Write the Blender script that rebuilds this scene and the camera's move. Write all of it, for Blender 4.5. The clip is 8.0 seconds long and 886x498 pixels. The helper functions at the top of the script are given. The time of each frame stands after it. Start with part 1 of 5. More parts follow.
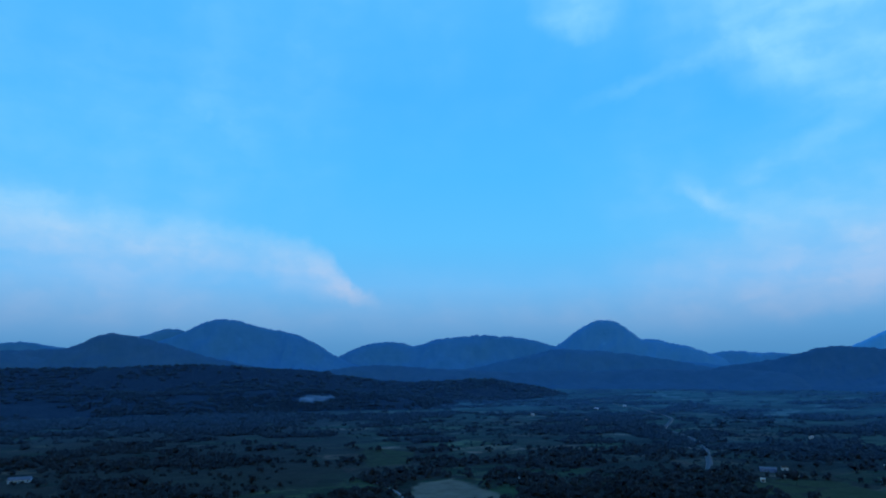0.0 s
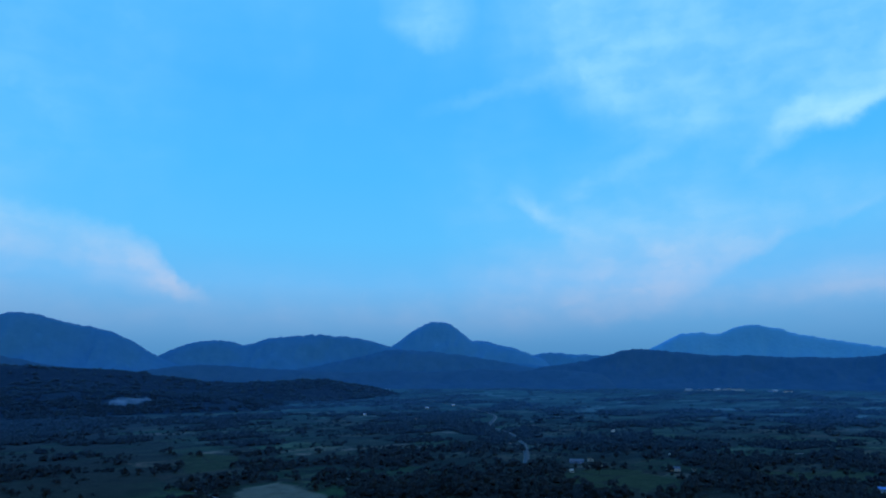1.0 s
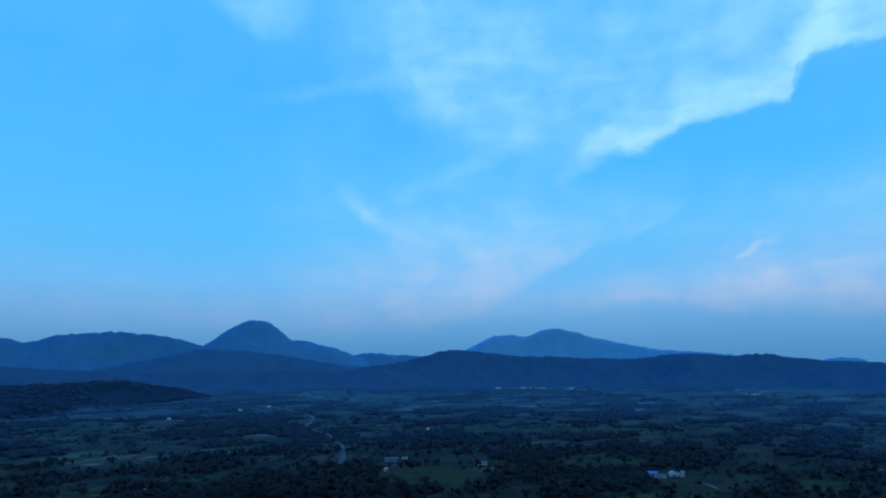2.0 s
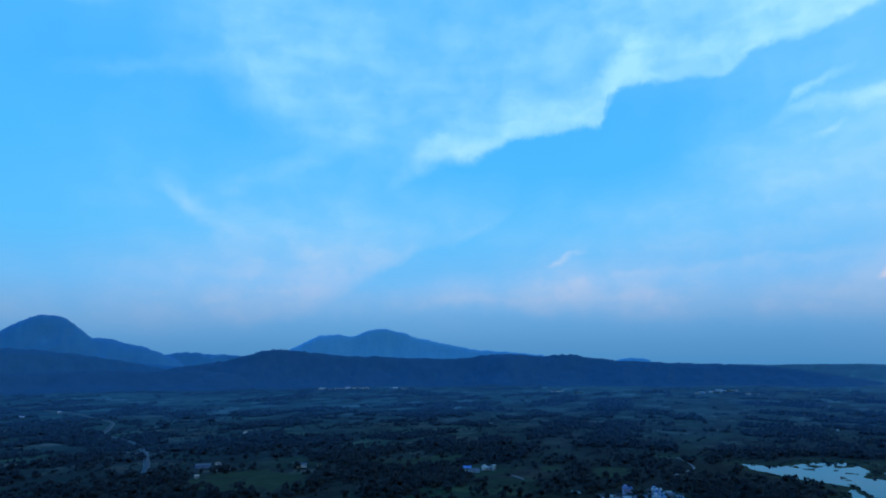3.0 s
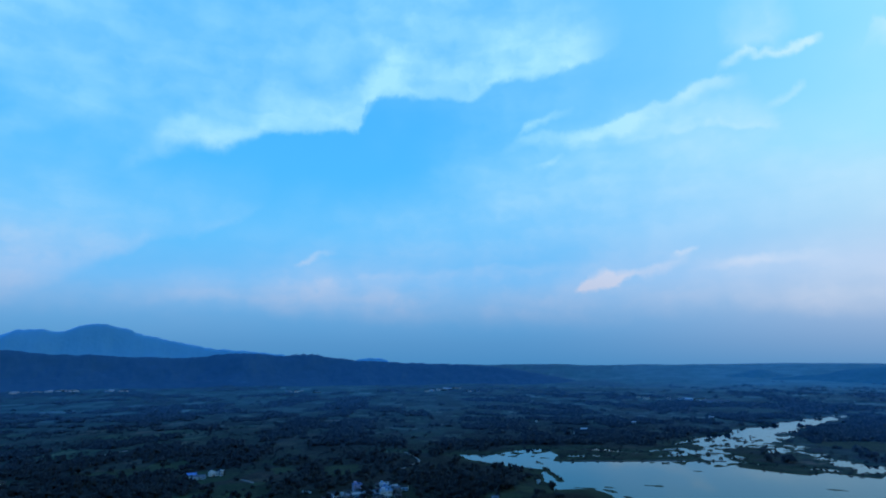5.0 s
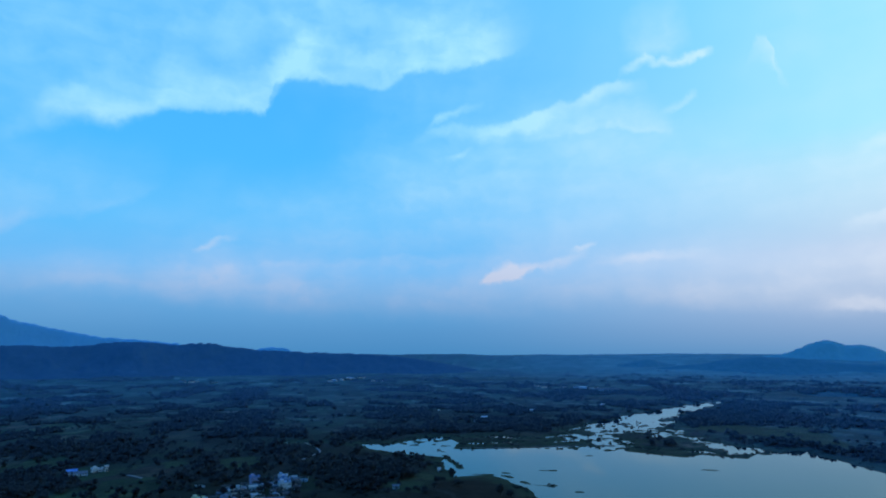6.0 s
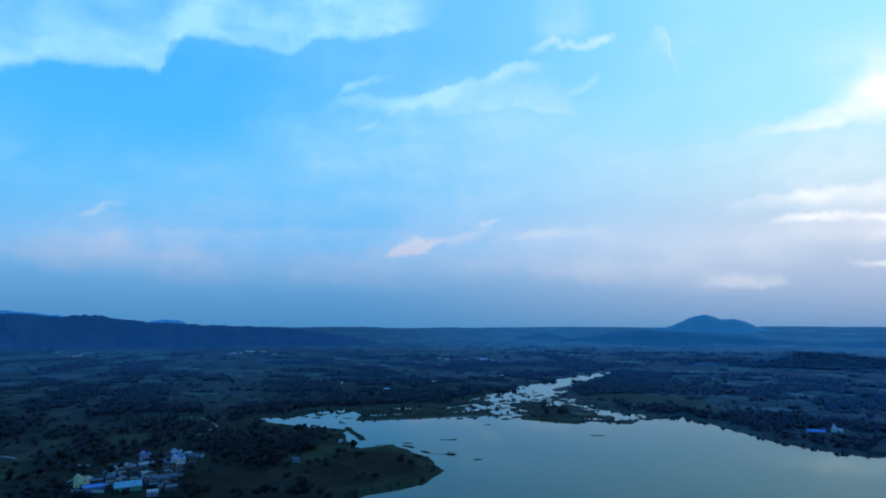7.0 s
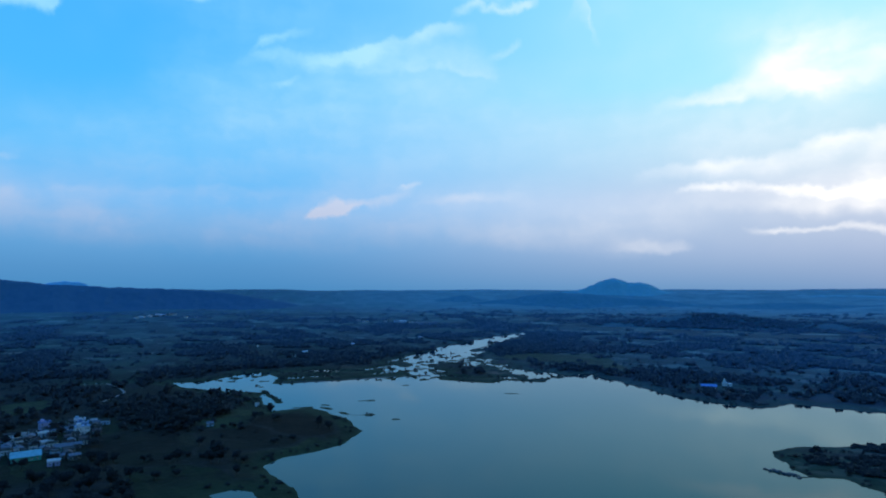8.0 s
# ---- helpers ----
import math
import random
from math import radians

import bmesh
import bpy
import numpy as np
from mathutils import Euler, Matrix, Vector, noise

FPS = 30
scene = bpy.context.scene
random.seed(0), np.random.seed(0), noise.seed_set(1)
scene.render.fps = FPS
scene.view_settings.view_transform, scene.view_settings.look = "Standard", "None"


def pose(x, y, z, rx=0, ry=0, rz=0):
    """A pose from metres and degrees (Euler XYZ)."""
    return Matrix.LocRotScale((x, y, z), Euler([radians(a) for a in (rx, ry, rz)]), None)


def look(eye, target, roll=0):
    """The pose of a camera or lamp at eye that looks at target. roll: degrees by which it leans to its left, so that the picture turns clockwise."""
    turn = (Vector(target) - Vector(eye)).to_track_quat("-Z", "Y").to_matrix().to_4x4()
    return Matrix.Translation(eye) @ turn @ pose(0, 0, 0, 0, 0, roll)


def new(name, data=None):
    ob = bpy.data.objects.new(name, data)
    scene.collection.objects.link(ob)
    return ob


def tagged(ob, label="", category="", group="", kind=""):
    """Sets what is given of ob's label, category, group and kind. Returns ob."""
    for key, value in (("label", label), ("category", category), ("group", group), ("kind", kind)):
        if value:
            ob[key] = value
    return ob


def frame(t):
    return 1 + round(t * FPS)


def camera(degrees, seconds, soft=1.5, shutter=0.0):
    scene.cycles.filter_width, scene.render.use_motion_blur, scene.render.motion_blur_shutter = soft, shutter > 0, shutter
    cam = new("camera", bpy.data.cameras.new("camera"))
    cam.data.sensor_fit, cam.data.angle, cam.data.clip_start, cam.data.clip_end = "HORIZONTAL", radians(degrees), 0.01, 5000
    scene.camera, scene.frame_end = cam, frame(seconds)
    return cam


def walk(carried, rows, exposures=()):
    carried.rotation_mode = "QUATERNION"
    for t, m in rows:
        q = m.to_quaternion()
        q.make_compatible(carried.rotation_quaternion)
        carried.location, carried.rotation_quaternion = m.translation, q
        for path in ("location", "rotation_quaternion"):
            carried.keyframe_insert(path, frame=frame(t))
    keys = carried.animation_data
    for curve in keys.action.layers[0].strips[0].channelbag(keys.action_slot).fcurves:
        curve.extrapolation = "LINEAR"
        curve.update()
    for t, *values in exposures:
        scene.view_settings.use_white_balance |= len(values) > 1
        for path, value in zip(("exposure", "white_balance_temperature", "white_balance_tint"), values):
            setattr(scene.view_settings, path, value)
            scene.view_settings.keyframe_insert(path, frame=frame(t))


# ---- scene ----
cam = camera(70.8, 8.0, soft=2.0)
H = 104.0  # height of the drone over the lake
PATH = [(t, pose(0, 0, H, 90 + pitch, roll, yaw)) for t, yaw, pitch, roll in (
    (0.0, 0.00, 10.83, 0.16), (0.5, -6.99, 10.80, 0.13), (1.0, -14.87, 10.82, 0.06), (1.5, -22.86, 10.79, 0.07),
    (1.7, -26.16, 10.80, 0.10), (2.8, -43.46, 10.77, 0.27), (3.0, -46.65, 10.75, 0.29), (3.5, -54.18, 10.73, 0.38),
    (4.0, -60.51, 10.75, 0.42), (4.5, -65.43, 10.74, 0.38), (5.8, -76.63, 9.97, 0.20), (6.0, -78.41, 9.67, 0.19),
    (6.5, -82.77, 8.53, 0.15), (7.0, -87.10, 7.21, 0.11), (7.5, -90.80, 5.56, 0.10), (8.0, -94.44, 3.80, 0.06))]
walk(cam, PATH)

# ---- sky, sun ----
SUNSET = 150.0  # bearing of the sunset, degrees clockwise from +y


def toward(bearing, up=0.0):
    b, e = radians(bearing), radians(up)
    return Vector((math.sin(b) * math.cos(e), math.cos(b) * math.cos(e), math.sin(e)))


def srgb(r, g, b):
    return tuple(((c / 255 + 0.055) / 1.055) ** 2.4 if c > 10 else c / 255 / 12.92 for c in (r, g, b)) + (1.0,)


world = bpy.data.worlds.new("dusk_sky")
scene.world = world
world.use_nodes = True
wt = world.node_tree
wt.nodes.clear()


def wlink(a, b):
    wt.links.new(a, b)


def wmath(op, a, b=None, c=None, clamp=False):
    n = wt.nodes.new("ShaderNodeMath")
    n.operation, n.use_clamp = op, clamp
    for i, v in enumerate((a, b, c)):
        if v is None:
            continue
        if isinstance(v, (int, float)):
            n.inputs[i].default_value = v
        else:
            wlink(v, n.inputs[i])
    return n.outputs[0]


def wmix(fac, a, b, blend="MIX"):
    n = wt.nodes.new("ShaderNodeMix")
    n.data_type, n.blend_type = "RGBA", blend
    for i, v in ((0, fac), (6, a), (7, b)):
        if isinstance(v, (int, float)):
            n.inputs[i].default_value = v
        elif isinstance(v, tuple):
            n.inputs[i].default_value = v
        else:
            wlink(v, n.inputs[i])
    return n.outputs[2]


def wramp(fac, stops, ease="LINEAR"):
    n = wt.nodes.new("ShaderNodeValToRGB")
    n.color_ramp.interpolation = ease
    while len(n.color_ramp.elements) < len(stops):
        n.color_ramp.elements.new(0.5)
    for e, (p, c) in zip(n.color_ramp.elements, stops):
        e.position, e.color = p, c
    wlink(fac, n.inputs[0])
    return n.outputs[0]


def wnoise(vector, scale, detail, rough=0.55):
    n = wt.nodes.new("ShaderNodeTexNoise")
    n.inputs["Scale"].default_value, n.inputs["Detail"].default_value = scale, detail
    n.inputs["Roughness"].default_value = rough
    wlink(vector, n.inputs["Vector"])
    return n


coord = wt.nodes.new("ShaderNodeTexCoord")
view = coord.outputs["Generated"]
sep = wt.nodes.new("ShaderNodeSeparateXYZ")
wlink(view, sep.inputs[0])
up = sep.outputs["Z"]


def wsmooth(value, lo, hi):
    n = wt.nodes.new("ShaderNodeMapRange")
    n.interpolation_type = "SMOOTHSTEP"
    n.inputs[1].default_value, n.inputs[2].default_value = lo, hi
    wlink(value, n.inputs[0])
    return n.outputs[0]


# clear dusk air: a dull band over the horizon, clear blue above
clear = wramp(up, [(0.0, srgb(70, 138, 194)), (0.035, srgb(82, 148, 204)), (0.075, srgb(96, 164, 220)),
                   (0.13, srgb(98, 184, 246)), (0.2, srgb(88, 190, 254)), (0.3, srgb(76, 186, 255)),
                   (0.42, srgb(70, 180, 255)), (0.56, srgb(76, 182, 255)), (0.74, (0.018, 0.30, 1.45, 1.0)), (1.0, (0.014, 0.26, 1.6, 1.0))])
glow_dot = wt.nodes.new("ShaderNodeVectorMath")
glow_dot.operation = "DOT_PRODUCT"
wlink(view, glow_dot.inputs[0])
glow_dot.inputs[1].default_value = toward(SUNSET, 12)
glow = wsmooth(glow_dot.outputs["Value"], 0.25, 1.05)
glow_colour = wramp(up, [(0.0, srgb(108, 154, 200)), (0.06, srgb(164, 186, 220)), (0.14, srgb(204, 216, 236)),
                         (0.3, srgb(178, 242, 255)), (0.6, srgb(150, 236, 255)), (0.8, (0.03, 0.34, 1.45, 1.0))])
air = wmix(glow, clear, glow_colour)

# veils of cirrus: centre, half length, half width, tilt in degrees, and weight
bend1 = wnoise(view, 5.0, 3.0)
bend2 = wnoise(view, 19.0, 5.0, 0.6)


def shifted(vector, texture, amount):
    a = wt.nodes.new("ShaderNodeVectorMath")
    a.operation = "SUBTRACT"
    wlink(texture.outputs["Color"], a.inputs[0])
    a.inputs[1].default_value = (0.5, 0.5, 0.5)
    b = wt.nodes.new("ShaderNodeVectorMath")
    b.operation = "MULTIPLY_ADD"
    wlink(a.outputs[0], b.inputs[0])
    b.inputs[1].default_value = (amount,) * 3
    wlink(vector, b.inputs[2])
    return b.outputs[0]


bent = shifted(shifted(view, bend1, 0.03), bend2, 0.034)
streaks = []


def cloud(bearing, height, length, width, tilt, weight):
    c = toward(bearing, height)
    east = Vector((math.cos(radians(bearing)), -math.sin(radians(bearing)), 0))
    north = c.cross(east) * -1
    if north.z < 0:
        north = -north
    a = radians(tilt)
    u = east * math.cos(a) + north * math.sin(a)
    v = c.cross(u)
    m = wt.nodes.new("ShaderNodeMapping")
    m.vector_type = "TEXTURE"
    m.inputs["Location"].default_value = c
    m.inputs["Rotation"].default_value = Matrix((u, v, c)).transposed().to_euler()
    m.inputs["Scale"].default_value = (radians(length), radians(width), 1.0)
    wlink(bent, m.inputs[0])
    g = wt.nodes.new("ShaderNodeTexGradient")
    g.gradient_type = "SPHERICAL"
    wlink(m.outputs[0], g.inputs[0])
    s = wsmooth(g.outputs["Fac"], 0.0, 0.8)
    streaks.append(wmath("MULTIPLY_ADD", s, weight, streaks[-1] if streaks else 0.0))


# broad thin veils
cloud(-28.7, 9.2, 15.0, 5.4, -2, 0.08)
cloud(-31.2, 18.4, 15.5, 14.8, 34, 0.12)
cloud(34.9, 11.5, 11.1, 6.5, -2, 0.10)
cloud(34.6, 13.5, 16.2, 8.0, 3, 0.16)
cloud(26.9, 9.7, 13.2, 5.8, -5, 0.08)
cloud(85.8, 15.3, 18.0, 9.8, -3, 0.20)
cloud(87.4, 16.7, 12.4, 8.2, 8, 0.14)
cloud(97.9, 15.8, 11.6, 6.7, -7, 0.17)
cloud(69.4, 12.1, 14.0, 5.3, 0, 0.14)
cloud(76.9, 16.1, 10.9, 5.2, -10, 0.14)
cloud(73.1, 13.6, 14.1, 6.8, 5, 0.12)
cloud(69.6, 6.7, 30.3, 3.2, -1, 0.22)
cloud(94.0, 7.2, 21.6, 3.9, 0, 0.20)
cloud(104.6, 4.7, 13.4, 1.7, -4, 0.20)
cloud(111.5, 6.4, 9.1, 2.8, 1, 0.18)
cloud(115.4, 13.2, 16.0, 4.5, -3, 0.20)
cloud(123.2, 19.8, 6.0, 4.5, 0, 0.20)
cloud(126.4, 16.7, 7.1, 5.2, 2, 0.25)
cloud(45.5, 28.8, 20.6, 8.9, 4, 0.12)
cloud(71.4, 29.3, 17.8, 8.2, -5, 0.20)
cloud(58.0, 11.0, 16.0, 6.0, 2, 0.12)

# shaped clouds, laid out by bearing and height in degrees and frayed by two sizes of noise
DEG = 180 / math.pi
bearing_of = wmath("MULTIPLY", wmath("ARCTAN2", sep.outputs["X"], sep.outputs["Y"]), DEG)
height_of = wmath("MULTIPLY", wmath("ARCSINE", up), DEG)
flat = wt.nodes.new("ShaderNodeCombineXYZ")
wlink(bearing_of, flat.inputs[0])
wlink(height_of, flat.inputs[1])
frayed = shifted(shifted(flat.outputs[0], wnoise(flat.outputs[0], 0.3, 3.0), 1.5), wnoise(flat.outputs[0], 0.7, 4.0, 0.55), 0.95)
frayed_xyz = wt.nodes.new("ShaderNodeSeparateXYZ")
wlink(frayed, frayed_xyz.inputs[0])


def wrange(value, lo, hi, a, b):
    n = wt.nodes.new("ShaderNodeMapRange")
    n.interpolation_type = "SMOOTHSTEP"
    for i, v in enumerate((value, lo, hi, a, b)):
        if isinstance(v, (int, float)):
            n.inputs[i].default_value = v
        else:
            wlink(v, n.inputs[i])
    return n.outputs[0]


def band(*rows):
    """A cloud along a line. Rows: bearing, height, fading upwards and downwards from the line in degrees, and density."""
    lo, hi = rows[0][0], rows[-1][0]
    fac = wmath("DIVIDE", wmath("SUBTRACT", frayed_xyz.outputs["X"], lo), hi - lo, clamp=True)
    n = wt.nodes.new("ShaderNodeValToRGB")
    while len(n.color_ramp.elements) < len(rows):
        n.color_ramp.elements.new(0.5)
    for e, (b, h, above, below, weight) in zip(n.color_ramp.elements, rows):
        e.position, e.color = (b - lo) / (hi - lo), (h / 90, above / 90, below / 90, weight)
    wlink(fac, n.inputs[0])
    c = wt.nodes.new("ShaderNodeSeparateColor")
    wlink(n.outputs[0], c.inputs[0])
    over = wmath("SUBTRACT", wmath("DIVIDE", frayed_xyz.outputs["Y"], 90.0), c.outputs[0])
    rise = wrange(over, wmath("MULTIPLY", c.outputs[2], -1.0), 0.0, 0.0, 1.0)
    fall = wrange(over, 0.0, c.outputs[1], 1.0, 0.0)
    shape = wmath("MULTIPLY", wmath("MULTIPLY", rise, fall), n.outputs[1])
    streaks.append(wmath("ADD", shape, streaks[-1]))


# lit ridge of high cloud over the western hills
band((-48, 13, 2.4, 7.5, 0.5), (-36.3, 12.9, 2.3, 5.6, 0.46), (-31.3, 12, 2.3, 5.3, 0.42), (-22.8, 11.3, 2.3, 4.8, 0.34), (-17.1, 10.9, 2.3, 4.3, 0.4), (-12.6, 9.9, 2.3, 4.1, 0.52), (-10, 8.3, 2, 2.8, 0.55), (-8.2, 6.9, 1.1, 1.8, 0.4), (-5.4, 5.9, 0.7, 1, 0))
# shelf of cirrus with a crisp lower rim
band((40.9, 16, 1, 0.7, 0), (43.4, 17.8, 2, 1.3, 0.22), (45, 18.6, 3, 1.3, 0.42), (47.2, 19.6, 4.1, 1.3, 0.46), (49.3, 19.2, 4.6, 1.3, 0.5), (53.1, 21, 4.6, 1.2, 0.54), (54.4, 21.4, 4.1, 1.3, 0.4), (57, 21.8, 3.5, 1.3, 0.32), (61.5, 21.6, 4.8, 1, 0.5), (62.6, 23.6, 3.5, 1.1, 0.33), (63.8, 25, 3.5, 1.1, 0.4), (65, 25.4, 4.6, 1.1, 0.48), (66.9, 24.8, 4.1, 1.1, 0.34), (69.5, 24.8, 3.5, 0.7, 0.22), (72.5, 24.5, 3, 0.5, 0.15), (75, 25.5, 3, 0.5, 0.1), (77.9, 25.7, 2.5, 0.5, 0))
# veil above the shelf
band((18.2, 30.3, 25.4, 6.6, 0), (24.8, 29.9, 25.4, 6.6, 0.24), (26.5, 28.2, 25.4, 6.6, 0.36), (29.1, 25.6, 25.4, 6.1, 0.4), (32.4, 23.5, 25.4, 5.6, 0.36), (37.6, 21.7, 25.4, 5.1, 0.34), (42.3, 19.4, 24.3, 3.5, 0.3), (45.6, 18.7, 22.8, 1.5, 0.28), (53.1, 20.8, 21.3, 0.8, 0.32), (61.5, 21.5, 20.3, 0.6, 0.32), (62.6, 24.4, 20.3, 0.6, 0.36), (66.9, 24.7, 19.3, 0.6, 0.34), (72.5, 24.4, 17.7, 0.7, 0.28), (75, 25.5, 15.2, 0.6, 0.3), (79.7, 25.6, 15.2, 0.5, 0.32), (83, 26.8, 12.7, 0.7, 0.3), (85.6, 27.4, 10.1, 1, 0.08), (90.7, 27.3, 10.1, 1.5, 0))
# low pink veil with a slanting rim
band((9.3, 4.1, 6.6, 4.6, 0.12), (19.4, 4.7, 7.6, 4.1, 0.16), (28.9, 6, 8.6, 4.1, 0.2), (33.4, 6.8, 9.6, 3.5, 0.24), (36.2, 7.5, 9.9, 2.5, 0.27), (39.1, 8.7, 9.6, 1.7, 0.28), (42.1, 9.9, 8.9, 1.2, 0.28), (45.2, 11.3, 7.6, 1, 0.26), (48.6, 11.6, 7.1, 0.7, 0.24), (51.5, 13, 6.1, 0.9, 0.14), (54.2, 14.7, 4.1, 1, 0))
# bright knot in the veil
band((20, 15.9, 2, 1, 0), (21.9, 15, 2.4, 1.1, 0.2), (23.6, 13.8, 2.5, 1.2, 0.36), (25.4, 12.7, 2, 1, 0.3), (27.6, 11.9, 1.5, 0.9, 0.14), (29.7, 11.4, 1, 0.7, 0))
# thread above the knot
band((24, 14.7, 1.3, 1.5, 0), (27.8, 16.2, 1.3, 1.5, 0.12), (32.8, 18.1, 1.3, 1.5, 0.14), (37.7, 19.7, 1.5, 1.5, 0.1), (41.3, 20.7, 1.5, 1.5, 0))
# long feathered streak
band((75.4, 19.3, 0.6, 0.8, 0), (77.3, 20.1, 0.6, 0.9, 0.22), (79.5, 20.7, 0.7, 1.1, 0.28), (81.5, 20.3, 0.6, 1.2, 0.32), (84.1, 20.7, 0.6, 1.3, 0.52), (86.6, 21.1, 0.6, 1.4, 0.62), (89.1, 21.8, 0.6, 1.4, 0.72), (91.5, 22.4, 0.6, 1.4, 0.68), (93.9, 23.4, 0.6, 1.4, 0.74), (95.4, 23.7, 0.5, 1.3, 0.55), (96.7, 23.4, 0.5, 1.1, 0.18), (97.8, 23, 0.5, 1, 0))
# veil under the streak
band((78.9, 19.4, 1.5, 0.7, 0), (82.5, 19.3, 2, 0.7, 0.14), (86.5, 19.6, 3, 0.7, 0.24), (90.9, 19.9, 3.5, 0.7, 0.3), (93.6, 20.4, 4.1, 0.7, 0.36), (96.6, 19.8, 4.1, 0.6, 0.42), (98.5, 19.6, 3, 0.6, 0.24), (99.9, 19.2, 2, 0.6, 0))
# upper feather
band((76.7, 20.3, 0.5, 0.7, 0), (77.7, 21.3, 0.5, 0.7, 0.4), (79.1, 22, 0.5, 0.7, 0.42), (80.7, 22.3, 0.5, 0.6, 0.2), (82.7, 22.7, 0.4, 0.5, 0))
# upper streak
band((95.2, 24.5, 0.5, 0.6, 0), (96.3, 24.9, 0.6, 0.7, 0.5), (97.5, 25.4, 0.5, 0.9, 0.6), (98.4, 24.5, 0.5, 0.5, 0.48), (100.5, 24.7, 0.5, 0.6, 0.6), (102.5, 25, 0.5, 0.6, 0.6), (103.7, 25.1, 0.4, 0.5, 0))
# loose feather
band((98.6, 20.7, 0.5, 0.5, 0), (99.9, 21.1, 0.7, 0.5, 0.34), (101.1, 21.7, 0.7, 0.6, 0.4), (101.8, 21.8, 0.5, 0.5, 0))
# tuft over the streaks
band((95.5, 26.7, 3, 1.2, 0), (97.5, 26, 5.6, 1.3, 0.34), (99.6, 25.8, 5.6, 1.3, 0.34), (101.9, 26.6, 4.6, 1.3, 0))
# small hook
band((78.7, 17.7, 0.4, 0.4, 0), (79.9, 18.2, 0.4, 0.5, 0.4), (81.5, 18.8, 0.4, 0.4, 0))
# upright wisp
band((106, 24.1, 0.5, 0.8, 0), (107, 25.1, 0.8, 2, 0.26), (107.7, 24.9, 0.6, 2.8, 0.34), (108, 22.6, 1.5, 1.3, 0.24), (108.9, 21.2, 0.7, 0.6, 0))
# slanting patch with a crisp rim
band((73.7, 24.5, 3, 0.6, 0), (75, 25.5, 5.6, 0.6, 0.26), (77, 25.9, 6.1, 0.6, 0.3), (79.7, 26, 5.6, 0.6, 0.26), (83.5, 26.7, 4.1, 0.5, 0.3), (85.2, 27.3, 3.5, 0.5, 0.16), (87.2, 28.1, 3, 0.6, 0))
# small pink puff
band((81.8, 6.6, 0.4, 0.4, 0), (82.5, 6.8, 0.6, 0.5, 0.6), (83.2, 6.9, 1.2, 0.7, 1), (84.5, 7.2, 1.4, 0.7, 1), (85.8, 7.6, 0.9, 0.6, 1), (87.1, 8, 0.5, 0.4, 0.5), (88.1, 8.1, 0.6, 0.5, 0.34), (89.3, 8.2, 0.6, 0.5, 0.26), (90.6, 8.5, 0.5, 0.5, 0))
# its ear
band((89.9, 9.3, 0.4, 0.4, 0), (90.7, 9.6, 0.4, 0.4, 0.55), (91.6, 9.9, 0.4, 0.4, 0.6), (92.6, 10.1, 0.3, 0.3, 0))
# thread behind the puff
band((87, 7.8, 0.5, 0.7, 0), (89, 8.3, 0.5, 0.8, 0.26), (91.1, 9.3, 0.4, 0.8, 0.26), (92.6, 10.1, 0.4, 0.6, 0))
# streak beside the puff
band((91.9, 8.2, 0.7, 0.7, 0), (95.3, 8.5, 0.8, 0.7, 0.3), (99.5, 8.7, 0.7, 0.7, 0.24), (102.6, 8.6, 0.6, 0.6, 0))
# small faint puff
band((56.2, 8.8, 0.4, 0.5, 0), (57.1, 9.2, 0.5, 0.6, 0.34), (58.4, 9.8, 0.5, 0.6, 0.34), (60.1, 10.4, 0.4, 0.5, 0))
# long faint thread
band((48.9, 6.3, 0.3, 1.2, 0), (55.7, 7.1, 0.8, 1.4, 0.08), (62.8, 8, 0.7, 1.5, 0.12), (73.3, 8.6, 0.7, 1.5, 0.12), (81.4, 8.8, 0.7, 1.2, 0.08), (86.3, 8.7, 0.3, 1, 0))
# dull rose band over the horizon
band((21.6, 5, 2.5, 2, 0), (35.8, 5.9, 3, 2.3, 0.12), (50.9, 6.4, 3, 2.3, 0.2), (58.7, 5.8, 3, 2.3, 0.2), (66.8, 5.1, 3, 2.3, 0.15), (79.8, 3.9, 2.3, 1.5, 0.12), (88, 3.3, 2.3, 1.5, 0))
# big bright cloud by the sunset
band((113.1, 15.8, 0.6, 0.7, 0), (115.5, 15.9, 0.8, 0.8, 0.34), (118.3, 15.9, 1.2, 0.8, 0.46), (121.2, 16.3, 3, 0.9, 0.5), (123.3, 16.4, 5.3, 1.3, 0.55), (126.1, 15.9, 5.8, 1.8, 0.58), (128, 16.4, 5.6, 2, 0.5), (130.5, 16.8, 5.1, 2, 0.5), (136, 19.5, 6, 3, 0))
# first long band by the sunset
band((111.5, 9.9, 0.6, 1, 0), (114.4, 10.4, 0.7, 1.3, 0.26), (117.6, 10.6, 0.7, 1.5, 0.4), (121, 10.5, 0.8, 1.7, 0.4), (123.9, 10.8, 0.9, 1.8, 0.5), (127.1, 11.5, 0.9, 2, 0.55), (130.2, 11.7, 1, 2.2, 0.6), (142, 12, 1.2, 3, 0))
# second long band by the sunset
band((114.8, 8.2, 0.4, 0.5, 0), (116.3, 8.8, 0.5, 0.6, 0.5), (118.9, 8.9, 0.5, 0.7, 0.62), (121.8, 8.6, 0.5, 0.6, 0.5), (123.8, 8, 0.5, 0.6, 0.7), (126.9, 7.6, 0.7, 0.7, 0.75), (130.1, 7.6, 1.1, 0.8, 0.8), (142, 7.5, 1.2, 1, 0))
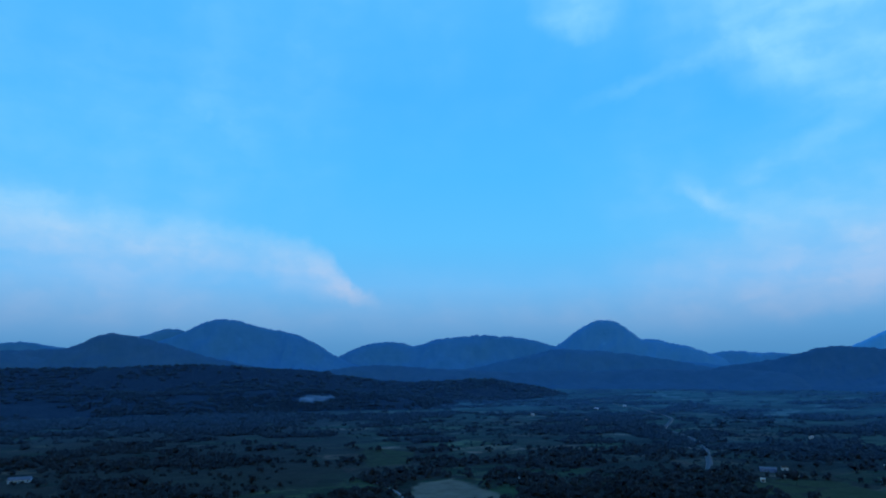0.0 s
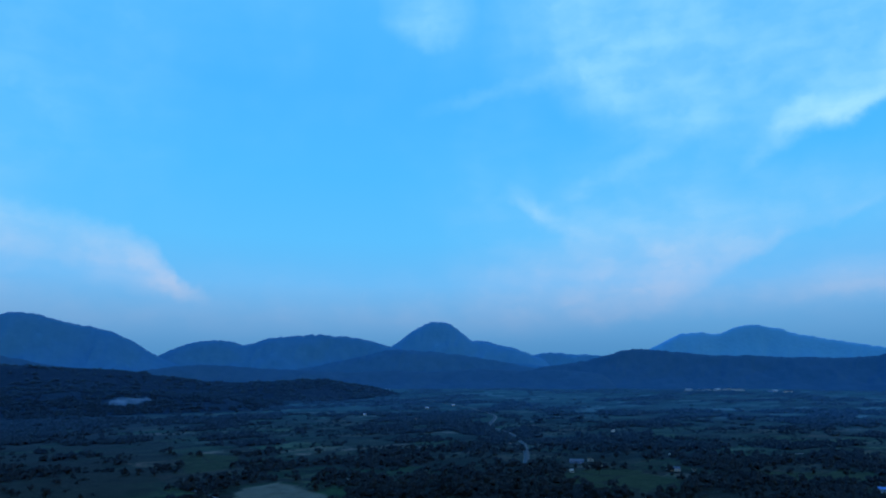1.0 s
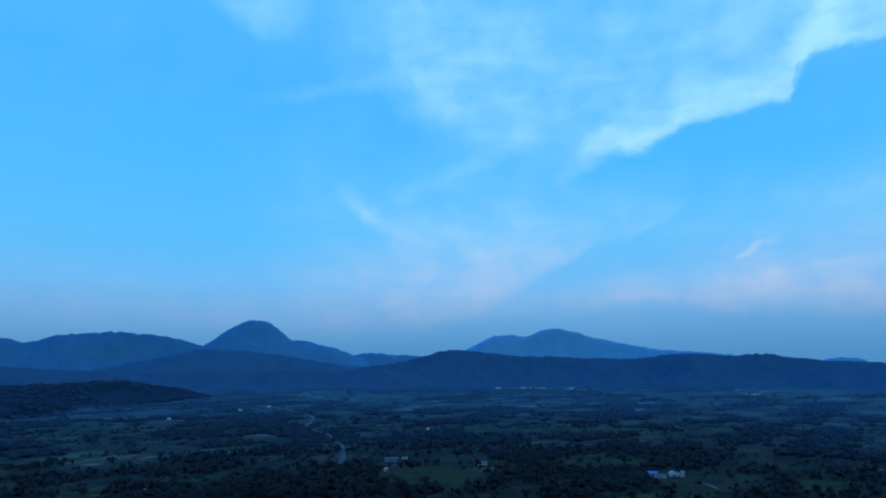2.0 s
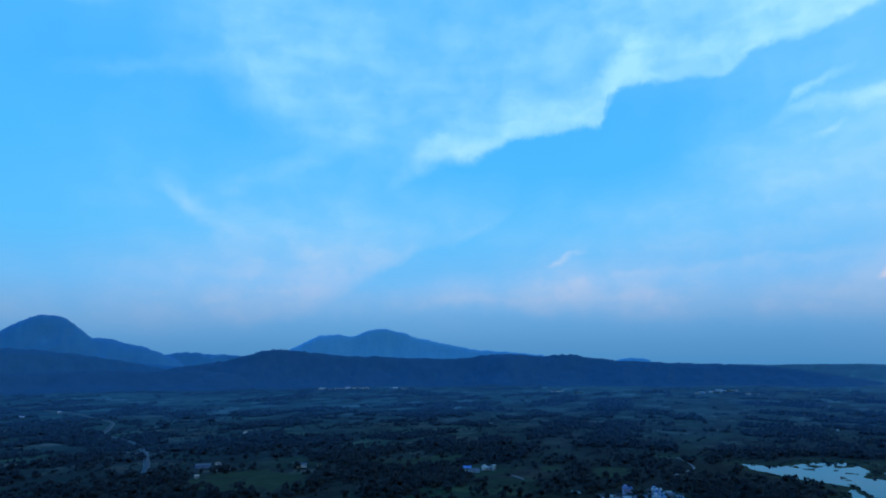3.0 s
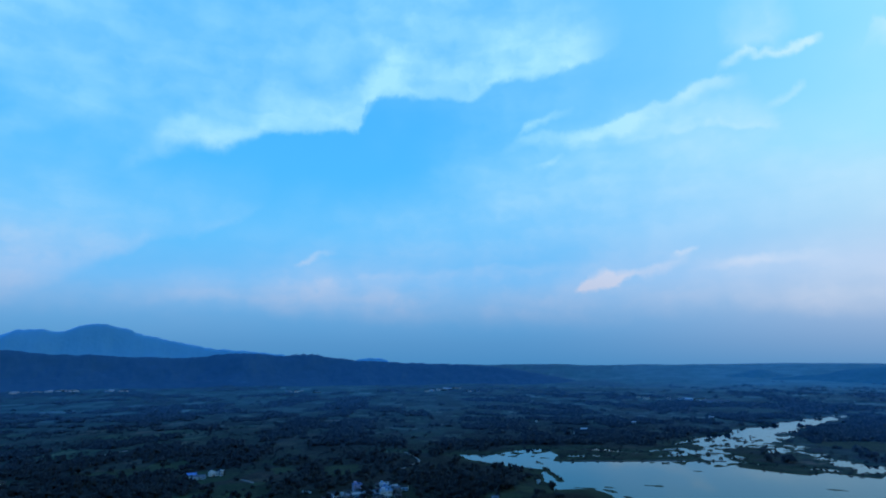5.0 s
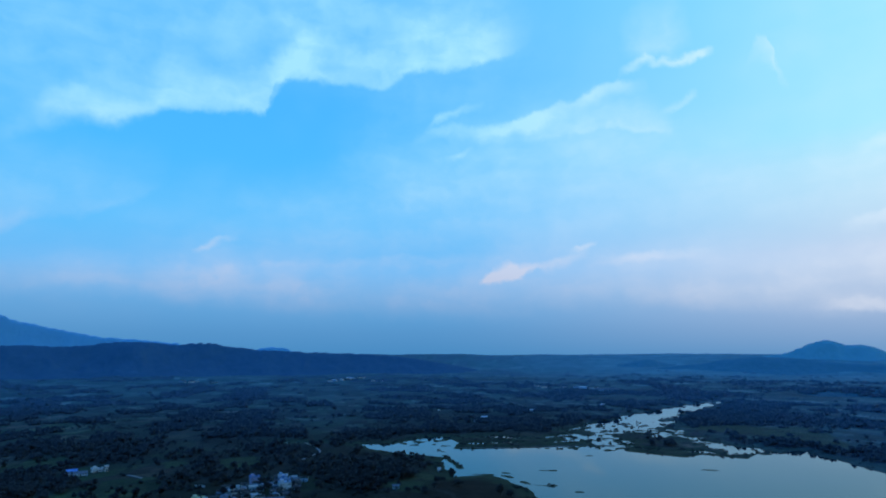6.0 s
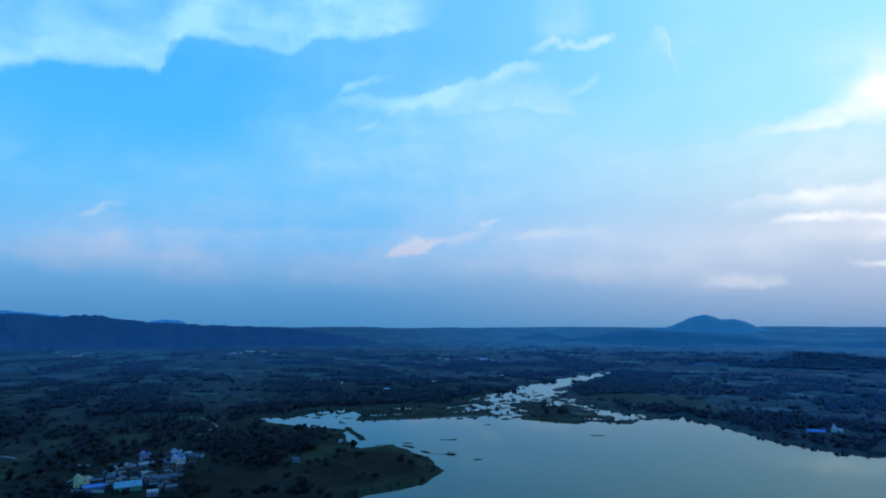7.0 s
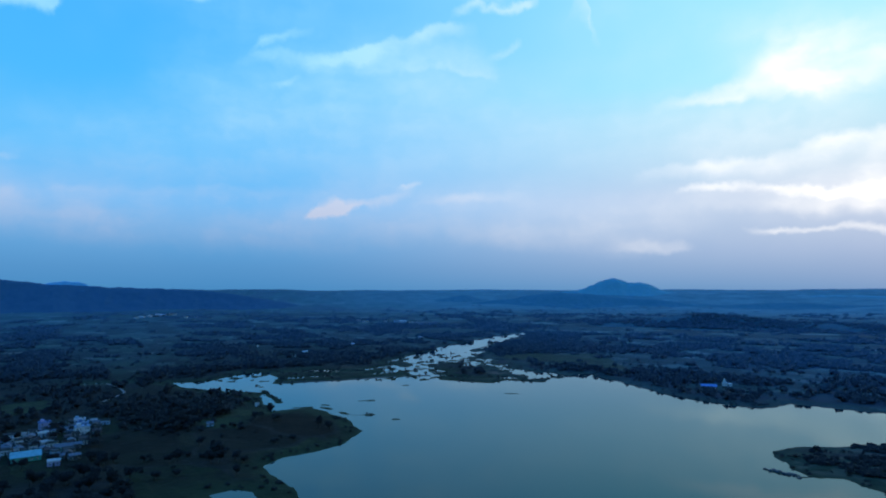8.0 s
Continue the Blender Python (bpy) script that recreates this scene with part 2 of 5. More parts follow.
# glare under the bands
band((112.9, 7.6, 1.5, 1, 0), (118.8, 7.5, 2.5, 1.2, 0.2), (123.8, 7.1, 3.5, 1.3, 0.38), (130, 6.7, 5.6, 1.5, 0.58), (145, 6, 4, 2, 0))
# thin rose streak
band((120.1, 4.9, 0.4, 0.4, 0), (122.1, 4.7, 0.4, 0.4, 0.55), (124.5, 4.8, 0.4, 0.4, 0.5), (126.8, 5, 0.4, 0.5, 0.45), (130, 4.6, 0.5, 0.5, 0.55), (140, 4, 0.6, 0.6, 0))
# rose patch
band((108.5, 3.9, 1, 0.6, 0), (110.5, 3.7, 1.2, 0.6, 0.22), (112.8, 3.4, 1.3, 0.6, 0.34), (115.4, 3.5, 1.1, 0.6, 0.34), (116.6, 3.5, 0.7, 0.5, 0))
# high tuft
band((8.3, 31.3, 10.1, 2, 0), (11.1, 30.4, 11.2, 2, 0.26), (13.3, 30, 12.2, 2, 0.36), (16.1, 30.2, 11.2, 2, 0.26), (18.9, 31.1, 10.1, 2, 0))
# high faint thread
band((12, 22.7, 1.1, 1.1, 0), (15.3, 23.6, 1.1, 1.1, 0.1), (20.1, 24.8, 1.1, 1.1, 0.14), (27.8, 26.1, 1.2, 1.2, 0.1), (32.7, 27, 1, 1, 0))

# fibres that rise gently towards the sunset
grain = wt.nodes.new("ShaderNodeMapping")
grain.inputs["Rotation"].default_value = (0, 0, radians(-20))
grain.inputs["Scale"].default_value = (0.16, 0.62, 1.0)
wlink(frayed, grain.inputs[0])
fibre = wnoise(grain.outputs[0], 0.8, 4.0, 0.5)
puffs = wnoise(frayed, 0.3, 2.0, 0.4)
veil = wnoise(view, 2.3, 4.0, 0.5)
thin = wmath("MULTIPLY", wsmooth(veil.outputs["Fac"], 0.42, 0.75), 0.16)
body = wmath("MULTIPLY", wmath("ADD", streaks[-1], thin), wmath("MULTIPLY", wmath("MULTIPLY_ADD", wsmooth(fibre.outputs["Fac"], 0.28, 0.72), 0.5, 0.74), wmath("MULTIPLY_ADD", wsmooth(puffs.outputs["Fac"], 0.25, 0.75), 0.5, 0.76)))
cover = wmath("MULTIPLY", body, wsmooth(up, 0.01, 0.09), clamp=True)
cloud_colour = wramp(up, [(0.0, srgb(110, 160, 210)), (0.07, srgb(180, 188, 216)), (0.14, srgb(192, 208, 237)),
                          (0.22, srgb(158, 214, 254)), (0.36, srgb(165, 230, 255)), (0.6, srgb(165, 232, 255))])
warm_cloud = wmix(wmath("POWER", glow, 1.7), cloud_colour, (1.14, 1.13, 1.12, 1.0))
sky_colour = wmix(cover, air, warm_cloud)

# scattered light of the sun just under the horizon
nishita = wt.nodes.new("ShaderNodeTexSky")
nishita.sky_type, nishita.sun_disc = "NISHITA", False
nishita.sun_elevation, nishita.sun_rotation = radians(2.0), radians(SUNSET)
scatter = wt.nodes.new("ShaderNodeMix")
scatter.data_type, scatter.blend_type = "RGBA", "ADD"
scatter.inputs[0].default_value = 0.006
wlink(sky_colour, scatter.inputs[6])
wlink(nishita.outputs[0], scatter.inputs[7])
background = wt.nodes.new("ShaderNodeBackground")
background.inputs["Strength"].default_value = 1.0
wlink(scatter.outputs[2], background.inputs["Color"])
wlink(background.outputs[0], wt.nodes.new("ShaderNodeOutputWorld").inputs[0])

sun_data = bpy.data.lights.new("sun", "SUN")
sun_data.energy, sun_data.angle, sun_data.color = 0.06, radians(20), (1.0, 0.8, 0.7)
sun = new("sun", sun_data)
sun.matrix_basis = look(toward(SUNSET, 6) * 3000, (0, 0, 0))


# ---- materials ----
def material(name):
    m = bpy.data.materials.new(name)
    m.use_nodes = True
    return m, m.node_tree, m.node_tree.nodes["Principled BSDF"]


def node(tree, kind, **inputs):
    n = tree.nodes.new(kind)
    for key, value in inputs.items():
        n.inputs[key.replace("_", " ")].default_value = value
    return n


def ramp(tree, fac, stops, ease="LINEAR"):
    n = tree.nodes.new("ShaderNodeValToRGB")
    n.color_ramp.interpolation = ease
    while len(n.color_ramp.elements) < len(stops):
        n.color_ramp.elements.new(0.5)
    for e, (p, c) in zip(n.color_ramp.elements, stops):
        e.position, e.color = p, (*c, 1.0)
    tree.links.new(fac, n.inputs[0])
    return n.outputs[0]


def mixed(tree, fac, a, b, blend="MIX"):
    n = tree.nodes.new("ShaderNodeMix")
    n.data_type, n.blend_type = "RGBA", blend
    for i, v in ((0, fac), (6, a), (7, b)):
        if isinstance(v, (int, float)):
            n.inputs[i].default_value = v
        elif isinstance(v, tuple):
            n.inputs[i].default_value = (*v, 1.0)
        else:
            tree.links.new(v, n.inputs[i])
    return n.outputs[2]


def noise_at(tree, scale, detail=4.0, rough=0.55, stretch=None):
    c = tree.nodes.new("ShaderNodeNewGeometry").outputs["Position"]
    if stretch:
        m = node(tree, "ShaderNodeMapping", Scale=stretch)
        tree.links.new(c, m.inputs[0])
        c = m.outputs[0]
    n = node(tree, "ShaderNodeTexNoise", Scale=scale, Detail=detail, Roughness=rough)
    tree.links.new(c, n.inputs["Vector"])
    return n.outputs["Fac"]


def attribute(tree, name):
    n = tree.nodes.new("ShaderNodeAttribute")
    n.attribute_name = name
    return n.outputs["Fac"]


def bumped(tree, bsdf, height, strength, distance):
    b = node(tree, "ShaderNodeBump", Strength=strength, Distance=distance)
    tree.links.new(height, b.inputs["Height"])
    tree.links.new(b.outputs[0], bsdf.inputs["Normal"])


def surface(name, stops, scale, rough=0.9, detail=5.0, bump=0.3, distance=0.05, metal=0.0, spread=0.0):
    """A plain rough material whose colour wanders between the stops; spread: change from object to object."""
    m, tree, bsdf = material(name)
    c = ramp(tree, noise_at(tree, scale, detail), stops)
    c = mixed(tree, 1.0, c, ramp(tree, noise_at(tree, scale * 7, 3.0), [(0.3, (0.8,) * 3), (0.7, (1.2,) * 3)]), "MULTIPLY")
    if spread:
        info = tree.nodes.new("ShaderNodeObjectInfo")
        c = mixed(tree, 1.0, c, ramp(tree, info.outputs["Random"], [(0, (1 - spread,) * 3), (1, (1 + spread,) * 3)]), "MULTIPLY")
    tree.links.new(c, bsdf.inputs["Base Color"])
    bsdf.inputs["Roughness"].default_value, bsdf.inputs["Metallic"].default_value = rough, metal
    bumped(tree, bsdf, noise_at(tree, scale * 5, 4.0), bump, distance)
    return m


def land_material():
    m, tree, bsdf = material("farmland")
    fields = ramp(tree, attribute(tree, "plot"), [
        (0.0, (0.010, 0.010, 0.006)), (0.16, (0.023, 0.018, 0.011)), (0.30, (0.050, 0.033, 0.021)), (0.42, (0.012, 0.014, 0.007)),
        (0.54, (0.022, 0.030, 0.012)), (0.64, (0.046, 0.028, 0.019)), (0.72, (0.018, 0.021, 0.010)), (0.82, (0.028, 0.036, 0.014)), (0.93, (0.066, 0.046, 0.030))], "CONSTANT")
    fields = mixed(tree, 1.0, fields, ramp(tree, attribute(tree, "strip"), [
        (0.0, (0.7, 0.75, 0.7)), (0.25, (1.9, 1.75, 1.6)), (0.4, (1.1, 1.5, 1.1)), (0.6, (2.3, 2.3, 1.8)), (0.72, (1.2, 1.35, 1.2)), (0.88, (3.2, 2.7, 2.3))], "CONSTANT"), "MULTIPLY")
    rows = noise_at(tree, 0.035, 6.0, 0.65)
    fields = mixed(tree, 1.0, fields, ramp(tree, rows, [(0.3, (0.65, 0.66, 0.68)), (0.7, (1.2, 1.2, 1.2))]), "MULTIPLY")
    fields = mixed(tree, ramp(tree, noise_at(tree, 0.12, 5.0, 0.7), [(0.5, (0, 0, 0)), (0.62, (0.8, 0.8, 0.8))]), fields, (0.018, 0.020, 0.015))
    # dark brown of the ploughed plot and the darkened lakeside sector
    dark_land = ramp(tree, noise_at(tree, 0.05, 6.0, 0.65), [(0.35, (0.0105, 0.0057, 0.0023)), (0.65, (0.0220, 0.0122, 0.0050))])
    fields = mixed(tree, attribute(tree, "dark_land"), fields, dark_land)
    crop = ramp(tree, noise_at(tree, 0.06, 5.0, 0.6), [(0.3, (0.024, 0.030, 0.010)), (0.7, (0.042, 0.048, 0.017))])
    fields = mixed(tree, attribute(tree, "crop"), fields, crop)
    scrub = ramp(tree, noise_at(tree, 0.06, 6.0, 0.7), [(0.35, (0.0175, 0.015, 0.010)), (0.65, (0.033, 0.026, 0.017))])
    c = mixed(tree, attribute(tree, "wood"), fields, scrub)
    mud = ramp(tree, noise_at(tree, 0.08, 5.0), [(0.3, (0.018, 0.024, 0.008)), (0.7, (0.034, 0.041, 0.015))])
    c = mixed(tree, attribute(tree, "shore"), c, mud)
    bare = ramp(tree, noise_at(tree, 0.07, 5.0), [(0.3, (0.13, 0.088, 0.052)), (0.7, (0.23, 0.160, 0.096))])
    c = mixed(tree, attribute(tree, "bare"), c, bare)
    # distance haze painted into the land as blue-green base colours
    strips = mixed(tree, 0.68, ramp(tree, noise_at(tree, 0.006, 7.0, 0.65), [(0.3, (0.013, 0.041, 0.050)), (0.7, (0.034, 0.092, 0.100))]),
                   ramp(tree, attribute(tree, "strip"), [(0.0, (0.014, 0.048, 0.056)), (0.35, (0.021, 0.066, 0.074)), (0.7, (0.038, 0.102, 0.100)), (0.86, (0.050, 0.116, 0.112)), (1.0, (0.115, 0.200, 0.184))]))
    haze = mixed(tree, attribute(tree, "wood"), strips, (0.030, 0.064, 0.084))
    # paler haze tint for the farthest land
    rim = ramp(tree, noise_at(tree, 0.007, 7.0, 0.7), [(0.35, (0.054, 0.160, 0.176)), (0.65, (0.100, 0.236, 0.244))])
    haze = mixed(tree, attribute(tree, "rim"), haze, rim)
    c = mixed(tree, attribute(tree, "haze"), c, haze)
    tree.links.new(c, bsdf.inputs["Base Color"])
    bsdf.inputs["Roughness"].default_value = 1.0
    bsdf.inputs["Specular IOR Level"].default_value = 0.1
    bumped(tree, bsdf, noise_at(tree, 0.25, 5.0), 0.5, 1.5)
    return m


def hazy_forest_material(name, dark, light, size=0.012):
    m, tree, bsdf = material(name)
    c = ramp(tree, noise_at(tree, size, 8.0, 0.68), [(0.3, dark), (0.72, light)])
    rock = ramp(tree, noise_at(tree, size * 0.7, 6.0, 0.6), [(0.62, (0, 0, 0)), (0.75, (0.35, 0.35, 0.35))])
    c = mixed(tree, rock, c, tuple(v * 1.5 for v in light))
    c = mixed(tree, attribute(tree, "bare"), c, ramp(tree, noise_at(tree, 0.03, 4.0), [(0.35, (0.05, 0.08, 0.10)), (0.65, (0.16, 0.19, 0.20))]))
    tree.links.new(c, bsdf.inputs["Base Color"])
    bsdf.inputs["Roughness"].default_value = 1.0
    bsdf.inputs["Specular IOR Level"].default_value = 0.05
    bumped(tree, bsdf, noise_at(tree, size * 4, 4.0), 0.3, 10.0)
    return m


def water_material():
    m, tree, bsdf = material("lake_water")
    tree.nodes.remove(bsdf)
    b = node(tree, "ShaderNodeBump", Distance=0.05)
    tree.links.new(noise_at(tree, 0.35, 3.0, 0.5, (1.0, 1.6, 1.0)), b.inputs["Height"])
    tree.links.new(ramp(tree, noise_at(tree, 0.012, 3.0, 0.5), [(0.35, (0.02,) * 3), (0.7, (0.10,) * 3)]), b.inputs["Strength"])
    murk = node(tree, "ShaderNodeBsdfDiffuse")
    tree.links.new(ramp(tree, noise_at(tree, 0.01, 4.0), [(0.3, (0.003, 0.014, 0.018)), (0.7, (0.005, 0.018, 0.022))]), murk.inputs["Color"])
    shine = node(tree, "ShaderNodeBsdfGlossy", Color=(0.62, 0.92, 1.0, 1.0), Roughness=0.04)
    gloss = node(tree, "ShaderNodeFresnel", IOR=1.28)
    mix = tree.nodes.new("ShaderNodeMixShader")
    for n in (shine, gloss):
        tree.links.new(b.outputs[0], n.inputs["Normal"])
    tree.links.new(gloss.outputs[0], mix.inputs[0])
    tree.links.new(murk.outputs[0], mix.inputs[1])
    tree.links.new(shine.outputs[0], mix.inputs[2])
    tree.links.new(mix.outputs[0], tree.nodes["Material Output"].inputs["Surface"])
    return m


LAND = land_material()
WATER = water_material()
# forest on the hills with air haze painted in: farther ones bluer and paler
HAZY_MOUND = hazy_forest_material("hazy_mound_forest", (0.058, 0.162, 0.184), (0.076, 0.188, 0.208))
HAZY_KNOLL = hazy_forest_material("hazy_knoll_forest", (0.034, 0.090, 0.108), (0.050, 0.116, 0.130), 0.02)
HAZY_SLOPE = hazy_forest_material("hazy_near_ridge_forest", (0.011, 0.026, 0.039), (0.020, 0.038, 0.053), 0.02)
HAZY_RIDGE = hazy_forest_material("hazy_ridge_forest", (0.030, 0.088, 0.126), (0.044, 0.108, 0.148))
HAZY_FOOT = hazy_forest_material("hazy_foothill_forest", (0.032, 0.104, 0.152), (0.046, 0.128, 0.178))
HAZY_PEAK = hazy_forest_material("hazy_peak_forest", (0.052, 0.188, 0.288), (0.066, 0.214, 0.314))
HAZY_HILL = hazy_forest_material("hazy_hill_forest", (0.038, 0.144, 0.218), (0.054, 0.172, 0.252))
HAZY_PLAIN = hazy_forest_material("hazy_plain_forest", (0.122, 0.282, 0.285), (0.144, 0.310, 0.312))
HAZY_FAR = hazy_forest_material("hazy_far_hill_forest", (0.118, 0.335, 0.460), (0.132, 0.360, 0.485))


# ---- numbers for the land ----
def hashed(i, j, k):
    h = np.sin(i * 127.1 + j * 311.7 + k * 74.7) * 43758.5453
    return h - np.floor(h)


def value_noise(x, y, k=0):
    i, j = np.floor(x), np.floor(y)
    u, v = x - i, y - j
    u, v = u * u * (3 - 2 * u), v * v * (3 - 2 * v)
    a, b = hashed(i, j, k), hashed(i + 1, j, k)
    c, d = hashed(i, j + 1, k), hashed(i + 1, j + 1, k)
    return (a * (1 - u) + b * u) * (1 - v) + (c * (1 - u) + d * u) * v


def fbm(x, y, octaves=4, k=0):
    total, size, norm = 0.0, 1.0, 0.0
    for o in range(octaves):
        total = total + size * value_noise(x * 2 ** o + 17.3 * o, y * 2 ** o - 9.1 * o, k + o)
        norm += size
        size *= 0.5
    return total / norm


def smooth(lo, hi, v):
    t = np.clip((v - lo) / (hi - lo), 0, 1)
    return t * t * (3 - 2 * t)


def inside_distance(x, y, ring):
    """Distance to a closed ring of points, negative inside."""
    best, odd = np.full(x.shape, 1e9), np.zeros(x.shape, bool)
    for (ax, ay), (bx, by) in zip(ring, ring[1:] + ring[:1]):
        ex, ey = bx - ax, by - ay
        t = np.clip(((x - ax) * ex + (y - ay) * ey) / (ex * ex + ey * ey), 0, 1)
        best = np.minimum(best, (x - ax - t * ex) ** 2 + (y - ay - t * ey) ** 2)
        if ay != by:
            odd ^= ((ay > y) != (by > y)) & (x < ex * (y - ay) / ey + ax)
    return np.where(odd, -1, 1) * np.sqrt(best)


def line_distance(x, y, line):
    best = np.full(x.shape, 1e9)
    for (ax, ay), (bx, by) in zip(line, line[1:]):
        ex, ey = bx - ax, by - ay
        t = np.clip(((x - ax) * ex + (y - ay) * ey) / (ex * ex + ey * ey), 0, 1)
        best = np.minimum(best, np.hypot(x - ax - t * ex, y - ay - t * ey))
    return best


# the reservoir: far shore with the weir, the near peninsula, and the unseen shore under the drone
LAKE = [(731, 248), (738, 218), (770, 202), (809, 192), (816, 161), (767, 139), (719, 135), (737, 64), (764, -1), (771, -47), (732, -56),
        (711, -84), (701, -109), (720, -131), (703, -168), (744, -194), (770, -240), (738, -247), (684, -260), (618, -269), (572, -282),
        (545, -306), (533, -334), (550, -361), (502, -412), (429, -546), (195, -780), (0, -546), (78, -260), (169, -78), (280, 32), (321, 47), (358, 65),
        (382, 75), (402, 68), (416, 46), (437, 32), (474, 22), (511, 34), (534, 47), (552, 57), (575, 73), (559, 104), (593, 118), (658, 136), (675, 192), (705, 230)]
RIVER = [(780, -6), (832, -5), (892, -13), (1005, -26), (1148, -94), (1312, -172), (1430, -254), (1534, -299), (1540, -325), (1404, -266), (1251, -205), (1089, -146),
         (978, -120), (880, -140), (815, -177), (748, -208), (728, -156), (760, -65)]
DELTA = [(832, -44), (897, -48), (931, -81), (894, -112), (818, -139), (754, -166), (736, -134), (736, -87), (767, -61)]
ISLAND = [(390, -246), (400, -269), (400, -288), (402, -327), (408, -362), (390, -396), (341, -380), (302, -318), (302, -252), (320, -246), (331, -249), (337, -236), (345, -232), (356, -231), (368, -238), (379, -238)]
POND = [(333, 94), (343, 84), (338, 72), (320, 65), (312, 81)]
SPITS = [[(546, 45), (535, 34), (534, 16)], [(672, 136), (645, 127), (622, 116), (597, 106)], [(631, -112), (628, -126)], [(600, 34), (602, 20)], [(583, 64), (580, 56)], [(717, 132), (723, 106)], [(706, 150), (692, 142)],
         [(693, -11), (694, -14)], [(513, 0), (514, -3)], [(353, -216), (346, -220), (338, -226)], [(571, 92), (573, 66), (562, 56)]]
CREEKS = [[(812, 164), (832, 104), (816, 52)], [(793, 26), (812, -3)], [(762, 124), (780, 78)], [(988, -26), (910, 13)], [(736, 343), (739, 325)], [(741, 316), (742, 307)], [(832, 39), (868, 8)]]


def shore_distance(x, y):
    """Metres from the water's edge, negative in the water, with a ragged edge."""
    ragged = (fbm(x / 26, y / 26, 4, 3) - 0.5) * 15
    river_rag = (fbm(x / 30, y / 17, 4, 5) - 0.5) + 0.5 * (fbm(x / 9, y / 13, 3, 6) - 0.5)
    d = inside_distance(x, y, LAKE) + ragged * 0.75
    river = inside_distance(x, y, RIVER) + river_rag * 78 * smooth(740, 830, x)
    delta = inside_distance(x, y, DELTA) + river_rag * 84
    d = np.minimum(d, np.maximum(river, -delta))
    for c in CREEKS:
        d = np.minimum(d, line_distance(x, y, c) - 3.4 + ragged * 0.8)
    d = np.maximum(d, -(inside_distance(x, y, ISLAND) + ragged * 0.7))
    for s in SPITS:
        d = np.maximum(d, 2.3 - line_distance(x, y, s) + (fbm(x / 7, y / 7, 2, 8) - 0.5) * 7)
    islets = (fbm(x / 15, y / 8, 3, 9) - 0.62) * 60 - 40 * smooth(745, 700, x) - 40 * smooth(1000, 1200, x)
    d = np.where(d < 0, np.maximum(d, islets), d)
    d = np.minimum(d, inside_distance(x, y, POND) + ragged * 0.3)
    return d


def land_height(x, y):
    d, r = shore_distance(x, y), np.hypot(x, y)
    roll = (fbm(x / 160, y / 160, 4, 11) - 0.35) * 5 * smooth(10, 220, d)
    roll = roll + (fbm(x / 520, y / 520, 4, 12) - 0.35) * 26 * smooth(1600, 3200, r)
    rise = (103 + 7 * (fbm(x / 900, y / 900, 3, 13) - 0.5)) * smooth(3200, 4850, r) + 14 * (fbm(x / 700, y / 330, 3, 14) - 0.5) * smooth(2600, 3600, r) * smooth(4800, 4300, r)
    return np.clip(d * 0.07, -3, 1.3) + np.maximum(roll, 0) + rise


def plots(x, y, size, k=0):
    """Cells of farmland: a number for the plot and the metres to its hedge."""
    a = radians(24)
    u, v = (x * math.cos(a) + y * math.sin(a)) / size, (y * math.cos(a) - x * math.sin(a)) / (size * 0.62)
    u, v = u + (fbm(x / 90, y / 90, 2, 31) - 0.5) * 0.5, v + (fbm(x / 90, y / 90, 2, 37) - 0.5) * 0.5
    i, j = np.floor(u), np.floor(v)
    f1, f2, cell = np.full(x.shape, 9.0), np.full(x.shape, 9.0), np.zeros(x.shape)
    for di in (-1, 0, 1):
        for dj in (-1, 0, 1):
            px, py = i + di + 0.15 + 0.7 * hashed(i + di, j + dj, k + 1), j + dj + 0.15 + 0.7 * hashed(i + di, j + dj, k + 2)
            q = np.maximum(np.abs(u - px), np.abs(v - py)) + 0.35 * np.hypot(u - px, v - py)
            closer = q < f1
            f2 = np.where(closer, f1, np.minimum(f2, q))
            cell = np.where(closer, hashed(i + di, j + dj, k + 3), cell)
            f1 = np.where(closer, q, f1)
    return cell, (f2 - f1) * size * 0.5


def woodland(x, y):
    """How densely trees stand, 0 to 1."""
    d, r = shore_distance(x, y), np.hypot(x, y)
    cell, hedge = plots(x, y, np.where(r < 1500, 84.0, 150.0))
    kind = np.mod(cell * 7.31, 1.0) + 0.06 * smooth(100, 114, np.degrees(np.arctan2(x, y))) + 0.9 * (fbm(x / 420, y / 420, 3, 21) - 0.5)
    w = smooth(0.63, 0.70, kind)
    ridge = smooth(900, 1900, r) * smooth(-0.08, -0.3, x / np.maximum(r, 1))
    w = np.maximum(w, ridge * smooth(0.3, 0.5, fbm(x / 150, y / 150, 3, 22)))
    for cx, cy, size, amount in WOODS:
        w = np.maximum(w, amount * smooth(1.15, 0.7, np.hypot(x - cx, y - cy) / size + (fbm(x / 40, y / 40, 3, 23) - 0.5) * 0.7))
    bank = smooth(60, 20, d) * smooth(-160, -220, y) * smooth(490, 545, x)
    for cx, cy, size in CLEARINGS:
        w = w * smooth(0.8, 1.1, np.hypot(x - cx, y - cy) / size)
    for ring in CROPS:
        w = w * smooth(-2, 6, inside_distance(x, y, ring))
    return np.maximum(w * smooth(6, 30, d), bank * 0.15)


